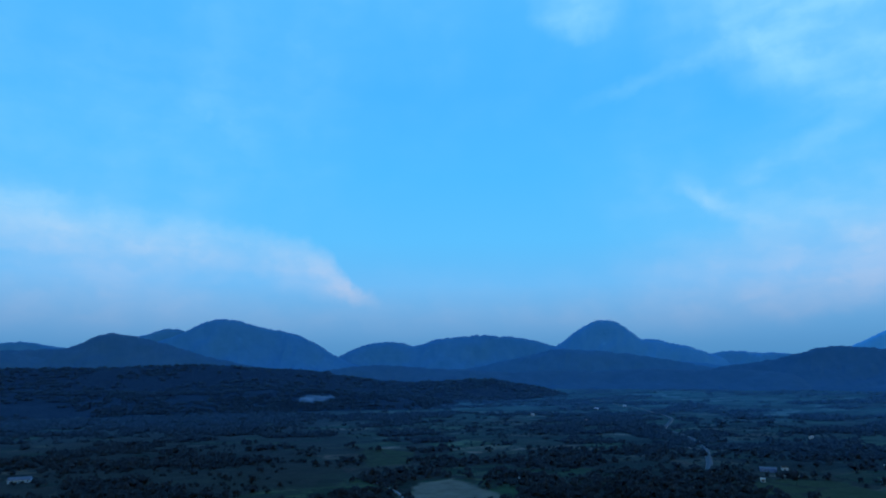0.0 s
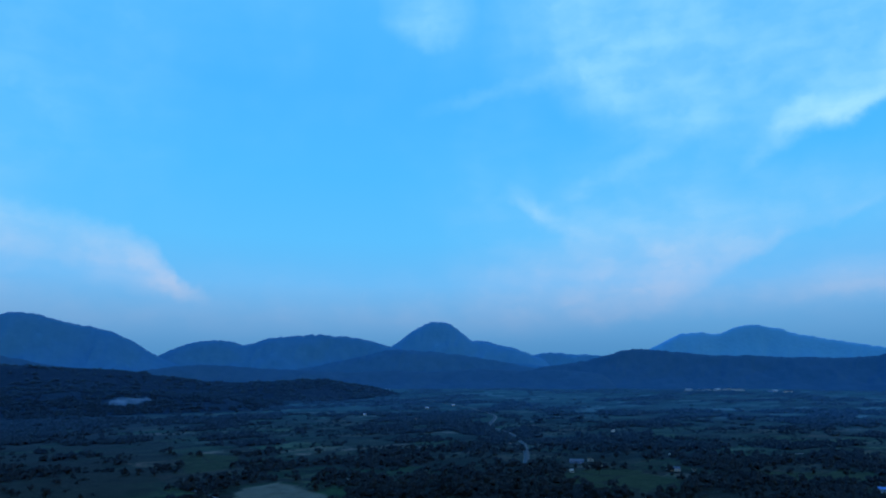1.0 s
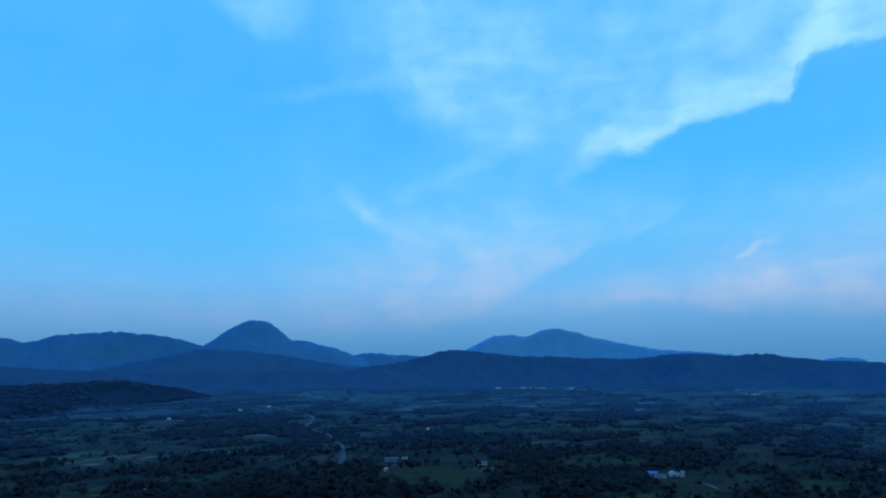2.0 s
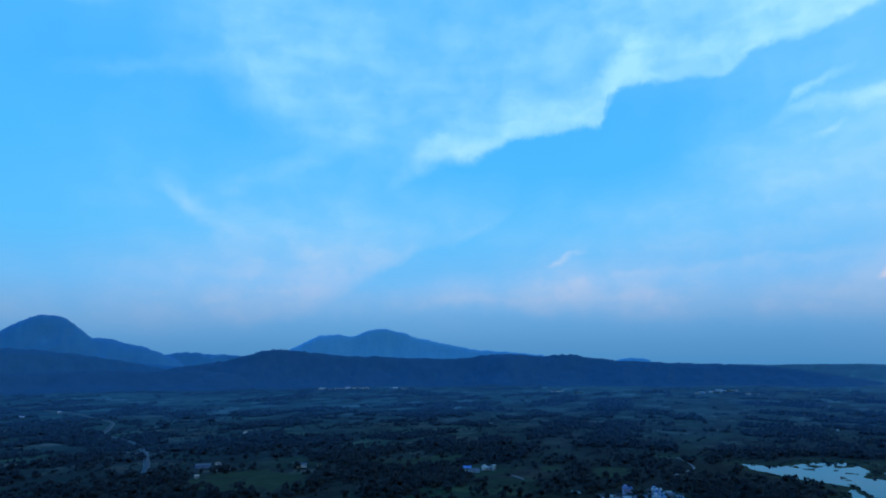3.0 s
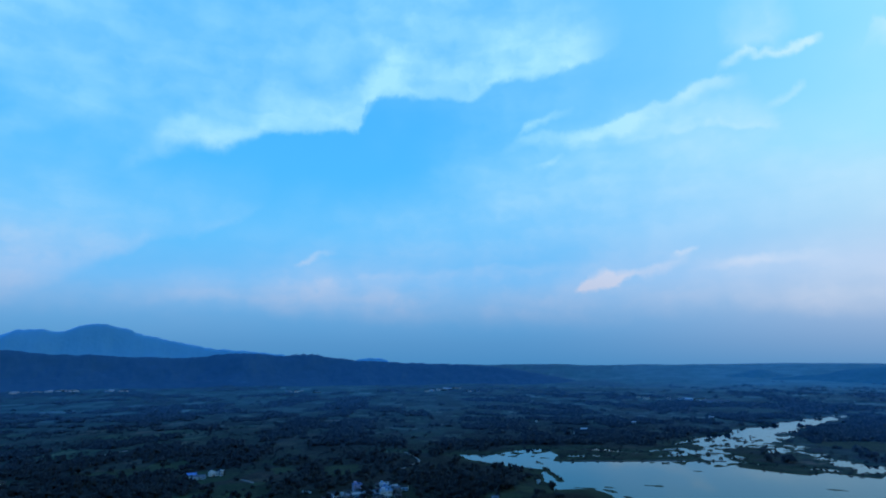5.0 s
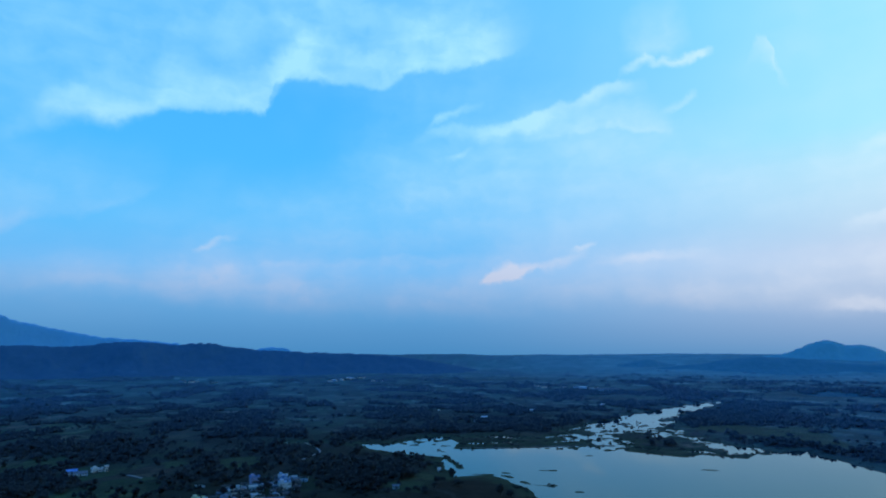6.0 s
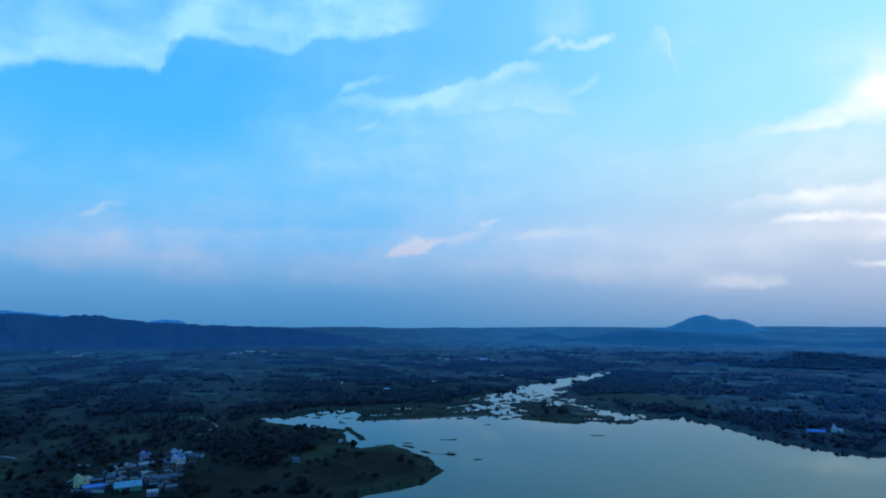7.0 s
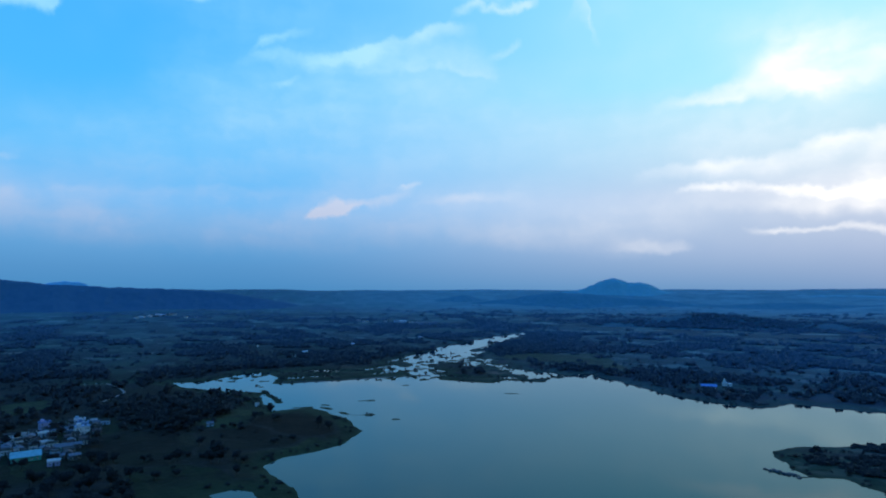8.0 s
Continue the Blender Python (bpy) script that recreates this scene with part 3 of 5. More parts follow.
WOODS = [(844, 161, 91, 0.8), (884, 26, 98, 0.9), (962, 78, 104, 0.8), (988, -169, 104, 0.9), (1118, -260, 156, 0.9), (1196, -208, 78, 0.9), (572, 208, 58, 0.9), (520, 182, 39, 0.8),
         (624, 162, 36, 0.9), (429, 494, 78, 0.9), (273, 585, 91, 0.8), (182, 572, 78, 0.7), (325, 533, 78, 0.9), (520, 312, 39, 0.8), (572, 325, 78, 0.7), (624, 520, 78, 0.6), (468, 793, 117, 0.7),
         (508, 192, 30, 0.95), (488, 164, 20, 0.9), (540, 170, 30, 0.95), (592, 190, 40, 0.95), (640, 172, 40, 0.9), (440, 440, 52, 0.95), (424, 480, 40, 0.95)]
CLEARINGS = [(452, 240, 72), (424, 165, 62), (490, 80, 66), (425, 70, 45), (540, 60, 34), (820, 90, 60), (780, 150, 50), (730, 325, 30), (712, 322, 20), (705, 232, 34), (690, 178, 34), (660, 205, 26), (504, 422, 34), (390, 572, 39), (332, 656, 39), (507, 377, 44), (6, 559, 65), (-390, 604, 34), (637, -335, 34)]


BARE = [([(-22, 593), (8, 619), (29, 585), (52, 526), (13, 494), (-32, 526)], 0.8), ([(-650, 2548), (-494, 2613), (-390, 2080), (-474, 2041)], 0.45)]


CROPS = [[(514, 154), (523, 139), (523, 124), (484, 114), (485, 133), (494, 147)],
         [(978, -140), (1014, -238), (969, -327), (790, -304), (814, -274), (895, -222), (934, -170)],
         [(591, 351), (607, 343), (621, 324), (577, 313), (542, 316)],
         [(568, 398), (592, 388), (564, 366), (539, 372)],
         [(557, 332), (607, 336), (619, 310), (577, 299), (537, 310)],
         [(266, 561), (298, 613), (354, 598), (368, 533), (334, 481), (274, 492)],
         [(450, 558), (577, 517), (545, 486), (474, 499)],
         [(-103, 792), (-101, 867), (-37, 808), (-37, 712), (-79, 693)]]


PLOUGHED = [(560, 118), (552, 62), (530, 42), (452, 40), (448, 60), (478, 112)]


def haze_share(x, y, towards_sunset=0.9):
    """Share of haze painted into the colours: grows with distance, faster towards the sunset."""
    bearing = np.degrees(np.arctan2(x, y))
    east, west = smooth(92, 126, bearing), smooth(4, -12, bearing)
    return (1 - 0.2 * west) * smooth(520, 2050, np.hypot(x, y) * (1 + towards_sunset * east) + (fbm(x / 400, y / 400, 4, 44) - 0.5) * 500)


def quads(name, verts, nu, nv, wrap=False):
    """A mesh on a grid of nu x nv points."""
    a = np.arange(nu - 1 + wrap)[:, None] * nv + np.arange(nv - 1)[None]
    b = ((np.arange(nu - 1 + wrap) + 1) % nu)[:, None] * nv + np.arange(nv - 1)[None]
    faces = np.stack([a, b, b + 1, a + 1], -1).reshape(-1, 4)
    me = bpy.data.meshes.new(name)
    me.vertices.add(len(verts))
    me.vertices.foreach_set("co", verts.astype(np.float32).ravel())
    me.loops.add(faces.size)
    me.loops.foreach_set("vertex_index", faces.astype(np.int32).ravel())
    me.polygons.add(len(faces))
    me.polygons.foreach_set("loop_start", np.arange(0, faces.size, 4, dtype=np.int32))
    me.update(calc_edges=True)
    me.shade_smooth()
    return me


def store(me, name, values):
    me.attributes.new(name, "FLOAT", "POINT").data.foreach_set("value", np.asarray(values, np.float32).ravel())


# ---- the land ----
def build_ground():
    bearings = np.radians(np.concatenate([np.arange(-40, 134, 0.14), np.arange(134, 320, 3.0)]))
    falls = np.radians(np.concatenate([np.arange(1.216, 18.3, 0.058), np.arange(18.5, 88, 5.0), [89.0, 89.99]]))
    ranges = H / np.tan(falls)
    b, r = np.meshgrid(bearings, ranges[::-1], indexing="ij")
    x, y = (r * np.sin(b)).ravel(), (r * np.cos(b)).ravel()
    z = land_height(x, y)
    me = quads("ground", np.stack([x, y, z], 1), len(bearings), len(ranges), wrap=True)
    cell, hedge = plots(x, y, np.where(np.hypot(x, y) < 1500, 84.0, 150.0))
    bearing = np.where(np.hypot(x, y) < 250, 60.0, np.degrees(np.arctan2(x, y)))
    d, rr = shore_distance(x, y), np.hypot(x, y)
    store(me, "plot", cell)
    store(me, "strip", plots(x, y, np.where(rr < 1500, 38.0, 90.0), 5)[0])
    dark_plots = smooth(3, -3, inside_distance(x, y, PLOUGHED))
    # ploughed plot, plus a darker lakeside sector set by bearing from the drone
    store(me, "dark_land", np.maximum(dark_plots, 0.6 * smooth(1600, 900, rr + (fbm(x / 90, y / 90, 3, 48) - 0.5) * 200) * smooth(44, 58, bearing) * smooth(102, 94, bearing)))
    scrubby = 0.9 * smooth(-2, -13, bearing) * smooth(0.34, 0.5, fbm(x / 70, y / 70, 3, 65))
    store(me, "wood", np.maximum(np.maximum(woodland(x, y), scrubby), 0.75 * smooth(5, 2, hedge)))
    store(me, "shore", smooth(30, 5, d + (fbm(x / 30, y / 30, 3, 41) - 0.5) * 26))
    bare = np.zeros(x.shape)
    for ring, amount in BARE:
        bare = np.maximum(bare, amount * smooth(4, -4, inside_distance(x, y, ring) + (fbm(x / 12, y / 12, 3, 43) - 0.5) * 10))
    bare = np.maximum(bare, 0.32 * smooth(-1, -7, inside_distance(x, y, ISLAND)) * smooth(0.5, 0.6, fbm(x / 13, y / 13, 3, 46)))
    for line, width in TRACKS:
        bare = np.maximum(bare, 0.9 * smooth(width, width * 0.5, line_distance(x, y, line)))
    store(me, "bare", bare)
    green = np.zeros(x.shape)
    for ring in CROPS:
        green = np.maximum(green, smooth(3, -3, inside_distance(x, y, ring) + (fbm(x / 12, y / 12, 3, 49) - 0.5) * 6))
    meadow = smooth(90, 100, bearing) * smooth(0.30, 0.45, fbm(x / 60, y / 60, 3, 39))
    store(me, "crop", np.maximum(green, 0.85 * meadow))
    # haze put into the ground colour by distance, palest at the rim
    store(me, "haze", haze_share(x, y) * (1 - 0.5 * green))
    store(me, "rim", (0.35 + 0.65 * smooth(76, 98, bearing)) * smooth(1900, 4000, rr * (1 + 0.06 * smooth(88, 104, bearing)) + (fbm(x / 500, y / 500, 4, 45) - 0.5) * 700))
    me.materials.append(LAND)
    tagged(new("ground", me), "dark green farmland plain with plots, hedges and scrub", "ground", kind="structure")


TRACKS = [([(-79, 638), (-64, 599), (-46, 567), (-34, 538), (-26, 494)], 2.2)]
build_ground()

lake = quads("lake", np.array([(80, -1100, 0), (80, 500, 0), (1800, -1100, 0), (1800, 500, 0)], float), 2, 2)
lake.materials.append(WATER)
tagged(new("lake", lake), "calm reservoir reflecting the pale dusk sky", "lake", kind="structure")


def crest_line(bearings, crest):
    """A smooth crest through bearing and height of its tops and saddles."""
    b, h = np.array(crest, float).T
    slope = np.gradient(h, b)
    i = np.clip(np.searchsorted(b, bearings) - 1, 0, len(b) - 2)
    w = b[i + 1] - b[i]
    t = np.clip((bearings - b[i]) / w, 0, 1)
    return ((2 * t ** 3 - 3 * t ** 2 + 1) * h[i] + (t ** 3 - 2 * t ** 2 + t) * w * slope[i]
            + (3 * t ** 2 - 2 * t ** 3) * h[i + 1] + (t ** 3 - t ** 2) * w * slope[i + 1])


QUARRY = [(-397, 1682), (-386, 1760), (-311, 1790), (-300, 1757), (-317, 1675), (-357, 1665)]


def rocky(x, y):
    return smooth(6, -10, inside_distance(x, y, QUARRY) + (fbm(x / 18, y / 30, 3, 47) - 0.5) * 50)


def hill(label, distance, mat, crest, depth=500.0, k=0, fade=1.5, rough=0.035):
    """A range of hills at about this distance; its crest is given by bearing and height in metres."""
    lo, hi = crest[0][0] - fade, crest[-1][0] + fade
    angles = np.arange(lo, hi, 0.10)
    ranges = distance + np.linspace(-2.3 * depth, min(1.2 * depth, 4890 - distance), 44)
    b, r = np.meshgrid(np.radians(angles), ranges, indexing="ij")
    x, y = r * np.sin(b), r * np.cos(b)
    ends = smooth(lo, lo + 2 * fade, angles) * smooth(hi, hi - 2 * fade, angles)
    top = (crest_line(angles, crest) * (0.15 + 0.85 * ends))[:, None]
    wander = (fbm(angles * distance / 57 / 420, angles * 0 + k, 3, 51) - 0.5)[:, None] * 0.5 * depth * smooth(0.0, 0.4, np.abs(r - distance) / depth)
    v = np.abs(r - distance + wander) / depth
    body = np.exp(-v ** 1.7)
    gully = np.abs(2 * fbm(x / 260, y / 260, 4, 52 + k) - 1)
    z = top * body * (1 - 0.45 * gully * smooth(0.05, 0.8, v)) - 14 * (1 - body)
    z = z + top * rough * (fbm(x / 130, y / 130, 4, 54 + k) - 0.5)
    z = z + np.clip(top * 0.09, 4.0, 17.0) * (fbm(x / 26, y / 26, 3, 57 + k) - 0.5) * smooth(0.05, 0.4, body)
    me = quads("hill", np.stack([x.ravel(), y.ravel(), z.ravel()], 1), len(angles), len(ranges))
    store(me, "bare", rocky(x.ravel(), y.ravel()))
    me.materials.append(mat)
    return tagged(new("hill", me), label, "hill", "hills round the valley")


hill("broad forested hill with a rounded top and long shoulder", 4250, HAZY_HILL,
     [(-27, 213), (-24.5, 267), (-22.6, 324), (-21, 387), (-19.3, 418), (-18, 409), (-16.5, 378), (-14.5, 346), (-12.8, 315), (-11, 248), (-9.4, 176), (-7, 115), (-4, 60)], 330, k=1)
hill("dark forested foothill in front of a larger hill", 3700, HAZY_RIDGE,
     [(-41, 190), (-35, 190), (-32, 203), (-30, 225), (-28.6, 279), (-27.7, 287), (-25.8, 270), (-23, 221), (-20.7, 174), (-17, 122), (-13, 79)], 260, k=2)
hill("blue hilltops behind nearer hills", 4700, HAZY_HILL,
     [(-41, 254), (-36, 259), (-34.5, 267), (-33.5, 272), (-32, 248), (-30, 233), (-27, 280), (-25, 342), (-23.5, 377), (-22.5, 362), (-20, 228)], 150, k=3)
hill("long low forested hill with two rounded tops", 4350, HAZY_HILL,
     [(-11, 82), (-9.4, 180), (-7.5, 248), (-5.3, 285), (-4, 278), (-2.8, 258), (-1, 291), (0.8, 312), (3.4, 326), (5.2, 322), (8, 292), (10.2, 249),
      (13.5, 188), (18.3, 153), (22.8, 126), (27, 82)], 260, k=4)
hill("steep dome-shaped peak with a stepped shoulder", 4650, HAZY_PEAK,
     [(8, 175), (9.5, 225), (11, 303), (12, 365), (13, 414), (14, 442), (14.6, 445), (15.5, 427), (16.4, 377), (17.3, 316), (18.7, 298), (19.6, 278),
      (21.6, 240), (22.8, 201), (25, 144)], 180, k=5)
hill("low far hills blue in the distance", 4760, HAZY_PEAK, [(21, 175), (23, 203), (24.8, 217), (26.5, 205), (28.4, 195), (31, 175), (34, 134)], 100, k=6)
hill("long dark forested ridge beyond the farmland", 3600, HAZY_RIDGE,
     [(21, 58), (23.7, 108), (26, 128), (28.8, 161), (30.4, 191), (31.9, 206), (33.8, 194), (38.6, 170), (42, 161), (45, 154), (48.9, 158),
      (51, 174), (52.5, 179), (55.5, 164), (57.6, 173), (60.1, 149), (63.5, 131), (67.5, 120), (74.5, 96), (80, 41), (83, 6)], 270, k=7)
hill("pale blue mountain with a long sloping flank", 4770, HAZY_FAR,
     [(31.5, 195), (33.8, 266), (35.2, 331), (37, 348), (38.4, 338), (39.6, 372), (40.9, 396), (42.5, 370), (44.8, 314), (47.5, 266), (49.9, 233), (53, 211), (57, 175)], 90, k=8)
hill("tiny pale hilltop far behind the ridge", 4810, HAZY_FAR, [(61, 122), (62.2, 154), (63.2, 164), (64.3, 155), (65.5, 122)], 60, k=9, fade=0.8)
hill("isolated blue hill with two humps on the plain", 4300, HAZY_PLAIN,
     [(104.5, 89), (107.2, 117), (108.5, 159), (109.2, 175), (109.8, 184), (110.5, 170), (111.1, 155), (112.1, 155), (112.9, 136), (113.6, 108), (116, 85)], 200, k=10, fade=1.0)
hill("small low mound on the far plain", 3900, HAZY_MOUND, [(91, 28), (93.2, 36), (94.7, 56), (96.3, 76), (97.9, 53), (101, 42), (105, 28)], 200, k=11)
knoll = hill("low dark wooded knoll above the lake shore", 1950, HAZY_KNOLL,
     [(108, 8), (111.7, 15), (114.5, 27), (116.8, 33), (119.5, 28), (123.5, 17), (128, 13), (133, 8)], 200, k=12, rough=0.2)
slope = hill("dark wooded ridge sloping down to the farmland", 2600, HAZY_SLOPE,
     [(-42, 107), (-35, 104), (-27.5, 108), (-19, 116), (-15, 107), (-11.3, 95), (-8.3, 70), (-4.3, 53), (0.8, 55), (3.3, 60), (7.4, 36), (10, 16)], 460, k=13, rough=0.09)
hill("low wooded rise on the far plain", 4150, HAZY_PLAIN, [(92, 40), (97, 58), (101, 66), (104, 72), (107, 70), (112, 62), (117, 70), (121, 66), (126, 74), (131, 68), (136, 60)], 130, k=15)
hill("low wooded swell across the far plain", 3650, HAZY_MOUND, [(96, 24), (99, 46), (100.4, 54), (102, 72), (103.5, 84), (107, 84), (110, 64), (114, 46), (118, 26), (123, 40), (128, 30), (133, 36)], 170, k=16, rough=0.15)
hill("low wooded swell below the peaks", 3350, HAZY_RIDGE, [(-13, 60), (-9, 106), (-6, 120), (-2, 108), (2, 96), (6, 84), (10, 92), (14, 86), (18, 100), (22, 92), (26, 92), (30, 64)], 240, k=17)
hill("dark forested shoulder below the dome-shaped peak", 3850, HAZY_FOOT,
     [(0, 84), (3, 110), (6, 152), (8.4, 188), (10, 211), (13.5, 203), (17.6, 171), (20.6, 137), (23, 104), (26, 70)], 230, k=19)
spur = hill("dark scrubby spur at the foot of the ridge", 1900, HAZY_SLOPE, [(-44, 40), (-36, 48), (-28, 44), (-20, 40), (-13, 44), (-6, 30), (0, 16)], 330, k=18, rough=0.12)


# ---- helpers for things ----
def solid(name, bm, mat, smoothed=False):
    bmesh.ops.recalc_face_normals(bm, faces=bm.faces[:])
    me = bpy.data.meshes.new(name)
    bm.to_mesh(me)
    bm.free()
    me.materials.append(mat)
    if smoothed:
        me.shade_smooth()
    return me


def part(name, data, parent, label="", at=None):
    ob = new(name, data)
    ob.parent = parent
    if at is not None:
        ob.matrix_basis = at
    return tagged(ob, label)


def block(bm, x0, x1, y0, y1, z0, z1, edge=0.0):
    made = bmesh.ops.create_cube(bm, size=1.0, matrix=Matrix.Translation(((x0 + x1) / 2, (y0 + y1) / 2, (z0 + z1) / 2)) @ Matrix.Diagonal((x1 - x0, y1 - y0, z1 - z0, 1)))
    if edge:
        edges = list({e for v in made["verts"] for e in v.link_edges})
        bmesh.ops.bevel(bm, geom=edges, offset=edge, segments=1, affect="EDGES")


def block_mesh(name, mat, *boxes, edge=0.0):
    bm = bmesh.new()
    for b in boxes:
        block(bm, *b, edge=edge)
    return solid(name, bm, mat)


def ground_at(x, y):
    return float(land_height(np.array([x], float), np.array([y], float))[0])


# ---- roads, tracks and the weir ----
ASPHALT = surface("asphalt", [(0.3, (0.026, 0.026, 0.028)), (0.7, (0.044, 0.043, 0.042))], 0.2, 0.8)
SHOULDER = surface("gravel_shoulder", [(0.3, (0.10, 0.088, 0.075)), (0.7, (0.19, 0.165, 0.14))], 0.3)
EARTH = surface("earth_bund", [(0.3, (0.045, 0.045, 0.034)), (0.7, (0.09, 0.085, 0.065))], 0.15)


def resampled(line, step):
    out = []
    pts = np.array(line, float)
    pad = np.concatenate([2 * pts[:1] - pts[1:2], pts, 2 * pts[-1:] - pts[-2:-1]])
    for i in range(len(pts) - 1):
        p0, p1, p2, p3 = pad[i:i + 4]
        n = max(2, int(np.hypot(*(p2 - p1)) / step))
        for t in np.arange(n) / n:
            out.append(0.5 * (2 * p1 + (p2 - p0) * t + (2 * p0 - 5 * p1 + 4 * p2 - p3) * t ** 2 + (3 * p1 - p0 - 3 * p2 + p3) * t ** 3))
    return np.array(out + [pts[-1]])


def ribbon(name, line, inner, outer, lift, mat, drop=0.8):
    """A strip with thickness along a line, between two sideways distances."""
    p = resampled(line, 12)
    along = np.gradient(p, axis=0)
    along /= np.hypot(*along.T)[:, None]
    side = np.stack([along[:, 1], -along[:, 0]], 1)
    z = land_height(*p.T)
    z = np.convolve(np.pad(z, 4, mode="edge"), np.ones(9) / 9, "valid") + lift
    rings = []
    for s, dz in ((inner, -drop), (inner, 0.0), (outer, 0.0), (outer, -drop)):
        q = p + side * s
        rings.append(np.stack([q[:, 0], q[:, 1], z + dz], 1))
    me = quads(name, np.stack(rings, 1).reshape(-1, 3), len(p), 4)
    me.flip_normals()
    me.materials.append(mat)
    return me


HIGHWAY = [(260, 642), (285, 699), (312, 768), (342, 854), (364, 946), (370, 1020), (374, 1091), (413, 1183), (454, 1280), (476, 1374), (482, 1466), (493, 1595), (489, 1751), (488, 2084)]
road = tagged(new("road", ribbon("road", HIGHWAY, -2.7, 2.7, 0.5, ASPHALT)), "grey asphalt highway winding through fields", "road", kind="structure")
for a, b in ((-3.3, -2.75), (2.75, 3.3)):
    part("road_shoulder", ribbon("road_shoulder", HIGHWAY, a, b, 0.55, SHOULDER), road, "pale gravel shoulder")
for line, w in (([(-79, 638), (-64, 599), (-46, 567), (-34, 538), (-26, 494)], 1.3), ([(320, 852), (318, 832), (333, 824), (356, 816)], 1.6), ([(547, 625), (577, 637), (615, 640)], 1.6),
                ([(1160, 126), (1202, 131), (1239, 133), (1369, 152)], 2.4), ([(608, 269), (640, 270), (662, 272), (700, 296), (726, 318)], 1.1),
                ([(489, 359), (499, 377), (502, 385)], 1.4)):
    tagged(new("track", ribbon("track", line, -w, w, 0.25, SHOULDER, 0.5)), "narrow pale dirt track between fields", "track", "dirt tracks", "structure")
tagged(new("weir", ribbon("weir", [(723, 130), (740, 64), (767, -1), (772, -44)], -1.0, 1.0, 0.5, EARTH, 3.0)), "low dark earthen weir along the lake", "weir", kind="structure")

# ---- trees ----
BARK = surface("bark", [(0.3, (0.03, 0.024, 0.018)), (0.7, (0.07, 0.055, 0.04))], 2.0)


def leaf_material(name, dark, light):
    m, tree, bsdf = material(name)
    info = tree.nodes.new("ShaderNodeObjectInfo")
    geo = tree.nodes.new("ShaderNodeNewGeometry")
    c = ramp(tree, geo.outputs["Random Per Island"], [(0.0, dark), (1.0, light)])
    c = mixed(tree, 1.0, c, ramp(tree, info.outputs["Random"], [(0, (0.7, 0.75, 0.7)), (1, (1.25, 1.2, 1.2))]), "MULTIPLY")
    c = mixed(tree, 1.0, c, ramp(tree, noise_at(tree, 0.02, 3.0), [(0.3, (0.7, 0.7, 0.75)), (0.7, (1.25, 1.2, 1.2))]), "MULTIPLY")
    # far foliage carries the haze in its leaf colour
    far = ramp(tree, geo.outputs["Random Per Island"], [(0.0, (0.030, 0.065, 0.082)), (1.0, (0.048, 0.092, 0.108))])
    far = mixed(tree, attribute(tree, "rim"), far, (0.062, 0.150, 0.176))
    c = mixed(tree, attribute(tree, "haze"), c, far)
    tree.links.new(c, bsdf.inputs["Base Color"])
    up = node(tree, "ShaderNodeMix", Factor=0.9)
    up.data_type = "VECTOR"
    up.inputs[5].default_value = (0, 0, 1)
    tree.links.new(geo.outputs["Normal"], up.inputs[4])
    tree.links.new(up.outputs[1], bsdf.inputs["Normal"])
    bsdf.inputs["Roughness"].default_value = 0.8
    bsdf.inputs["Specular IOR Level"].default_value = 0.15
    return m


LEAF = leaf_material("leaves", (0.0140, 0.010, 0.006), (0.0255, 0.019, 0.0105))


def crown_clumps(rng, count, width, height, base, leaf):
    """Leaf clumps on and in a lumpy crown: five corners to a clump, a tip and four round it."""
    lobes = rng.normal(0, 0.2, (5, 3)) * (width, width, height * 0.6) + (0, 0, base + height * 0.5)
    sizes = rng.uniform(0.42, 0.72, 5)
    own = rng.integers(0, 5, count)
    way = rng.normal(0, 1, (count, 3))
    way /= np.linalg.norm(way, axis=1)[:, None]
    c = lobes[own] + way * (sizes[own] * rng.uniform(0.55, 1.05, count))[:, None] * (width * 0.55, width * 0.55, height * 0.42)
    c[:, 2] = np.maximum(c[:, 2], max(base, 0.1) * 0.75)
    a = way * 0.5 + rng.normal(0, 0.25, (count, 3)) + (0, 0, 1.0)
    a /= np.linalg.norm(a, axis=1)[:, None]
    u = np.cross(a, rng.normal(0, 1, (count, 3)))
    u /= np.linalg.norm(u, axis=1)[:, None]
    v = np.cross(a, u)
    s = leaf * rng.uniform(0.6, 1.3, (5, count, 1))
    return np.stack([c + a * s[0] * 0.75, c - u * s[1] - a * s[1] * 0.25, c - v * s[2] - a * s[2] * 0.25, c + u * s[3] - a * s[3] * 0.25, c + v * s[4] - a * s[4] * 0.25], 1).reshape(-1, 3)


def clump_mesh(name, verts, mat):
    n = len(verts) // 5
    faces = (np.arange(n)[:, None, None] * 5 + np.array([(0, 1, 2), (0, 2, 3), (0, 3, 4), (0, 4, 1)])[None]).reshape(-1)
    me = bpy.data.meshes.new(name)
    me.vertices.add(n * 5)
    me.vertices.foreach_set("co", np.asarray(verts, np.float32).ravel())
    me.loops.add(len(faces))
    me.loops.foreach_set("vertex_index", faces.astype(np.int32))
    me.polygons.add(n * 4)
    me.polygons.foreach_set("loop_start", np.arange(0, len(faces), 3, dtype=np.int32))
    me.update(calc_edges=True)
    me.materials.append(mat)
    return me


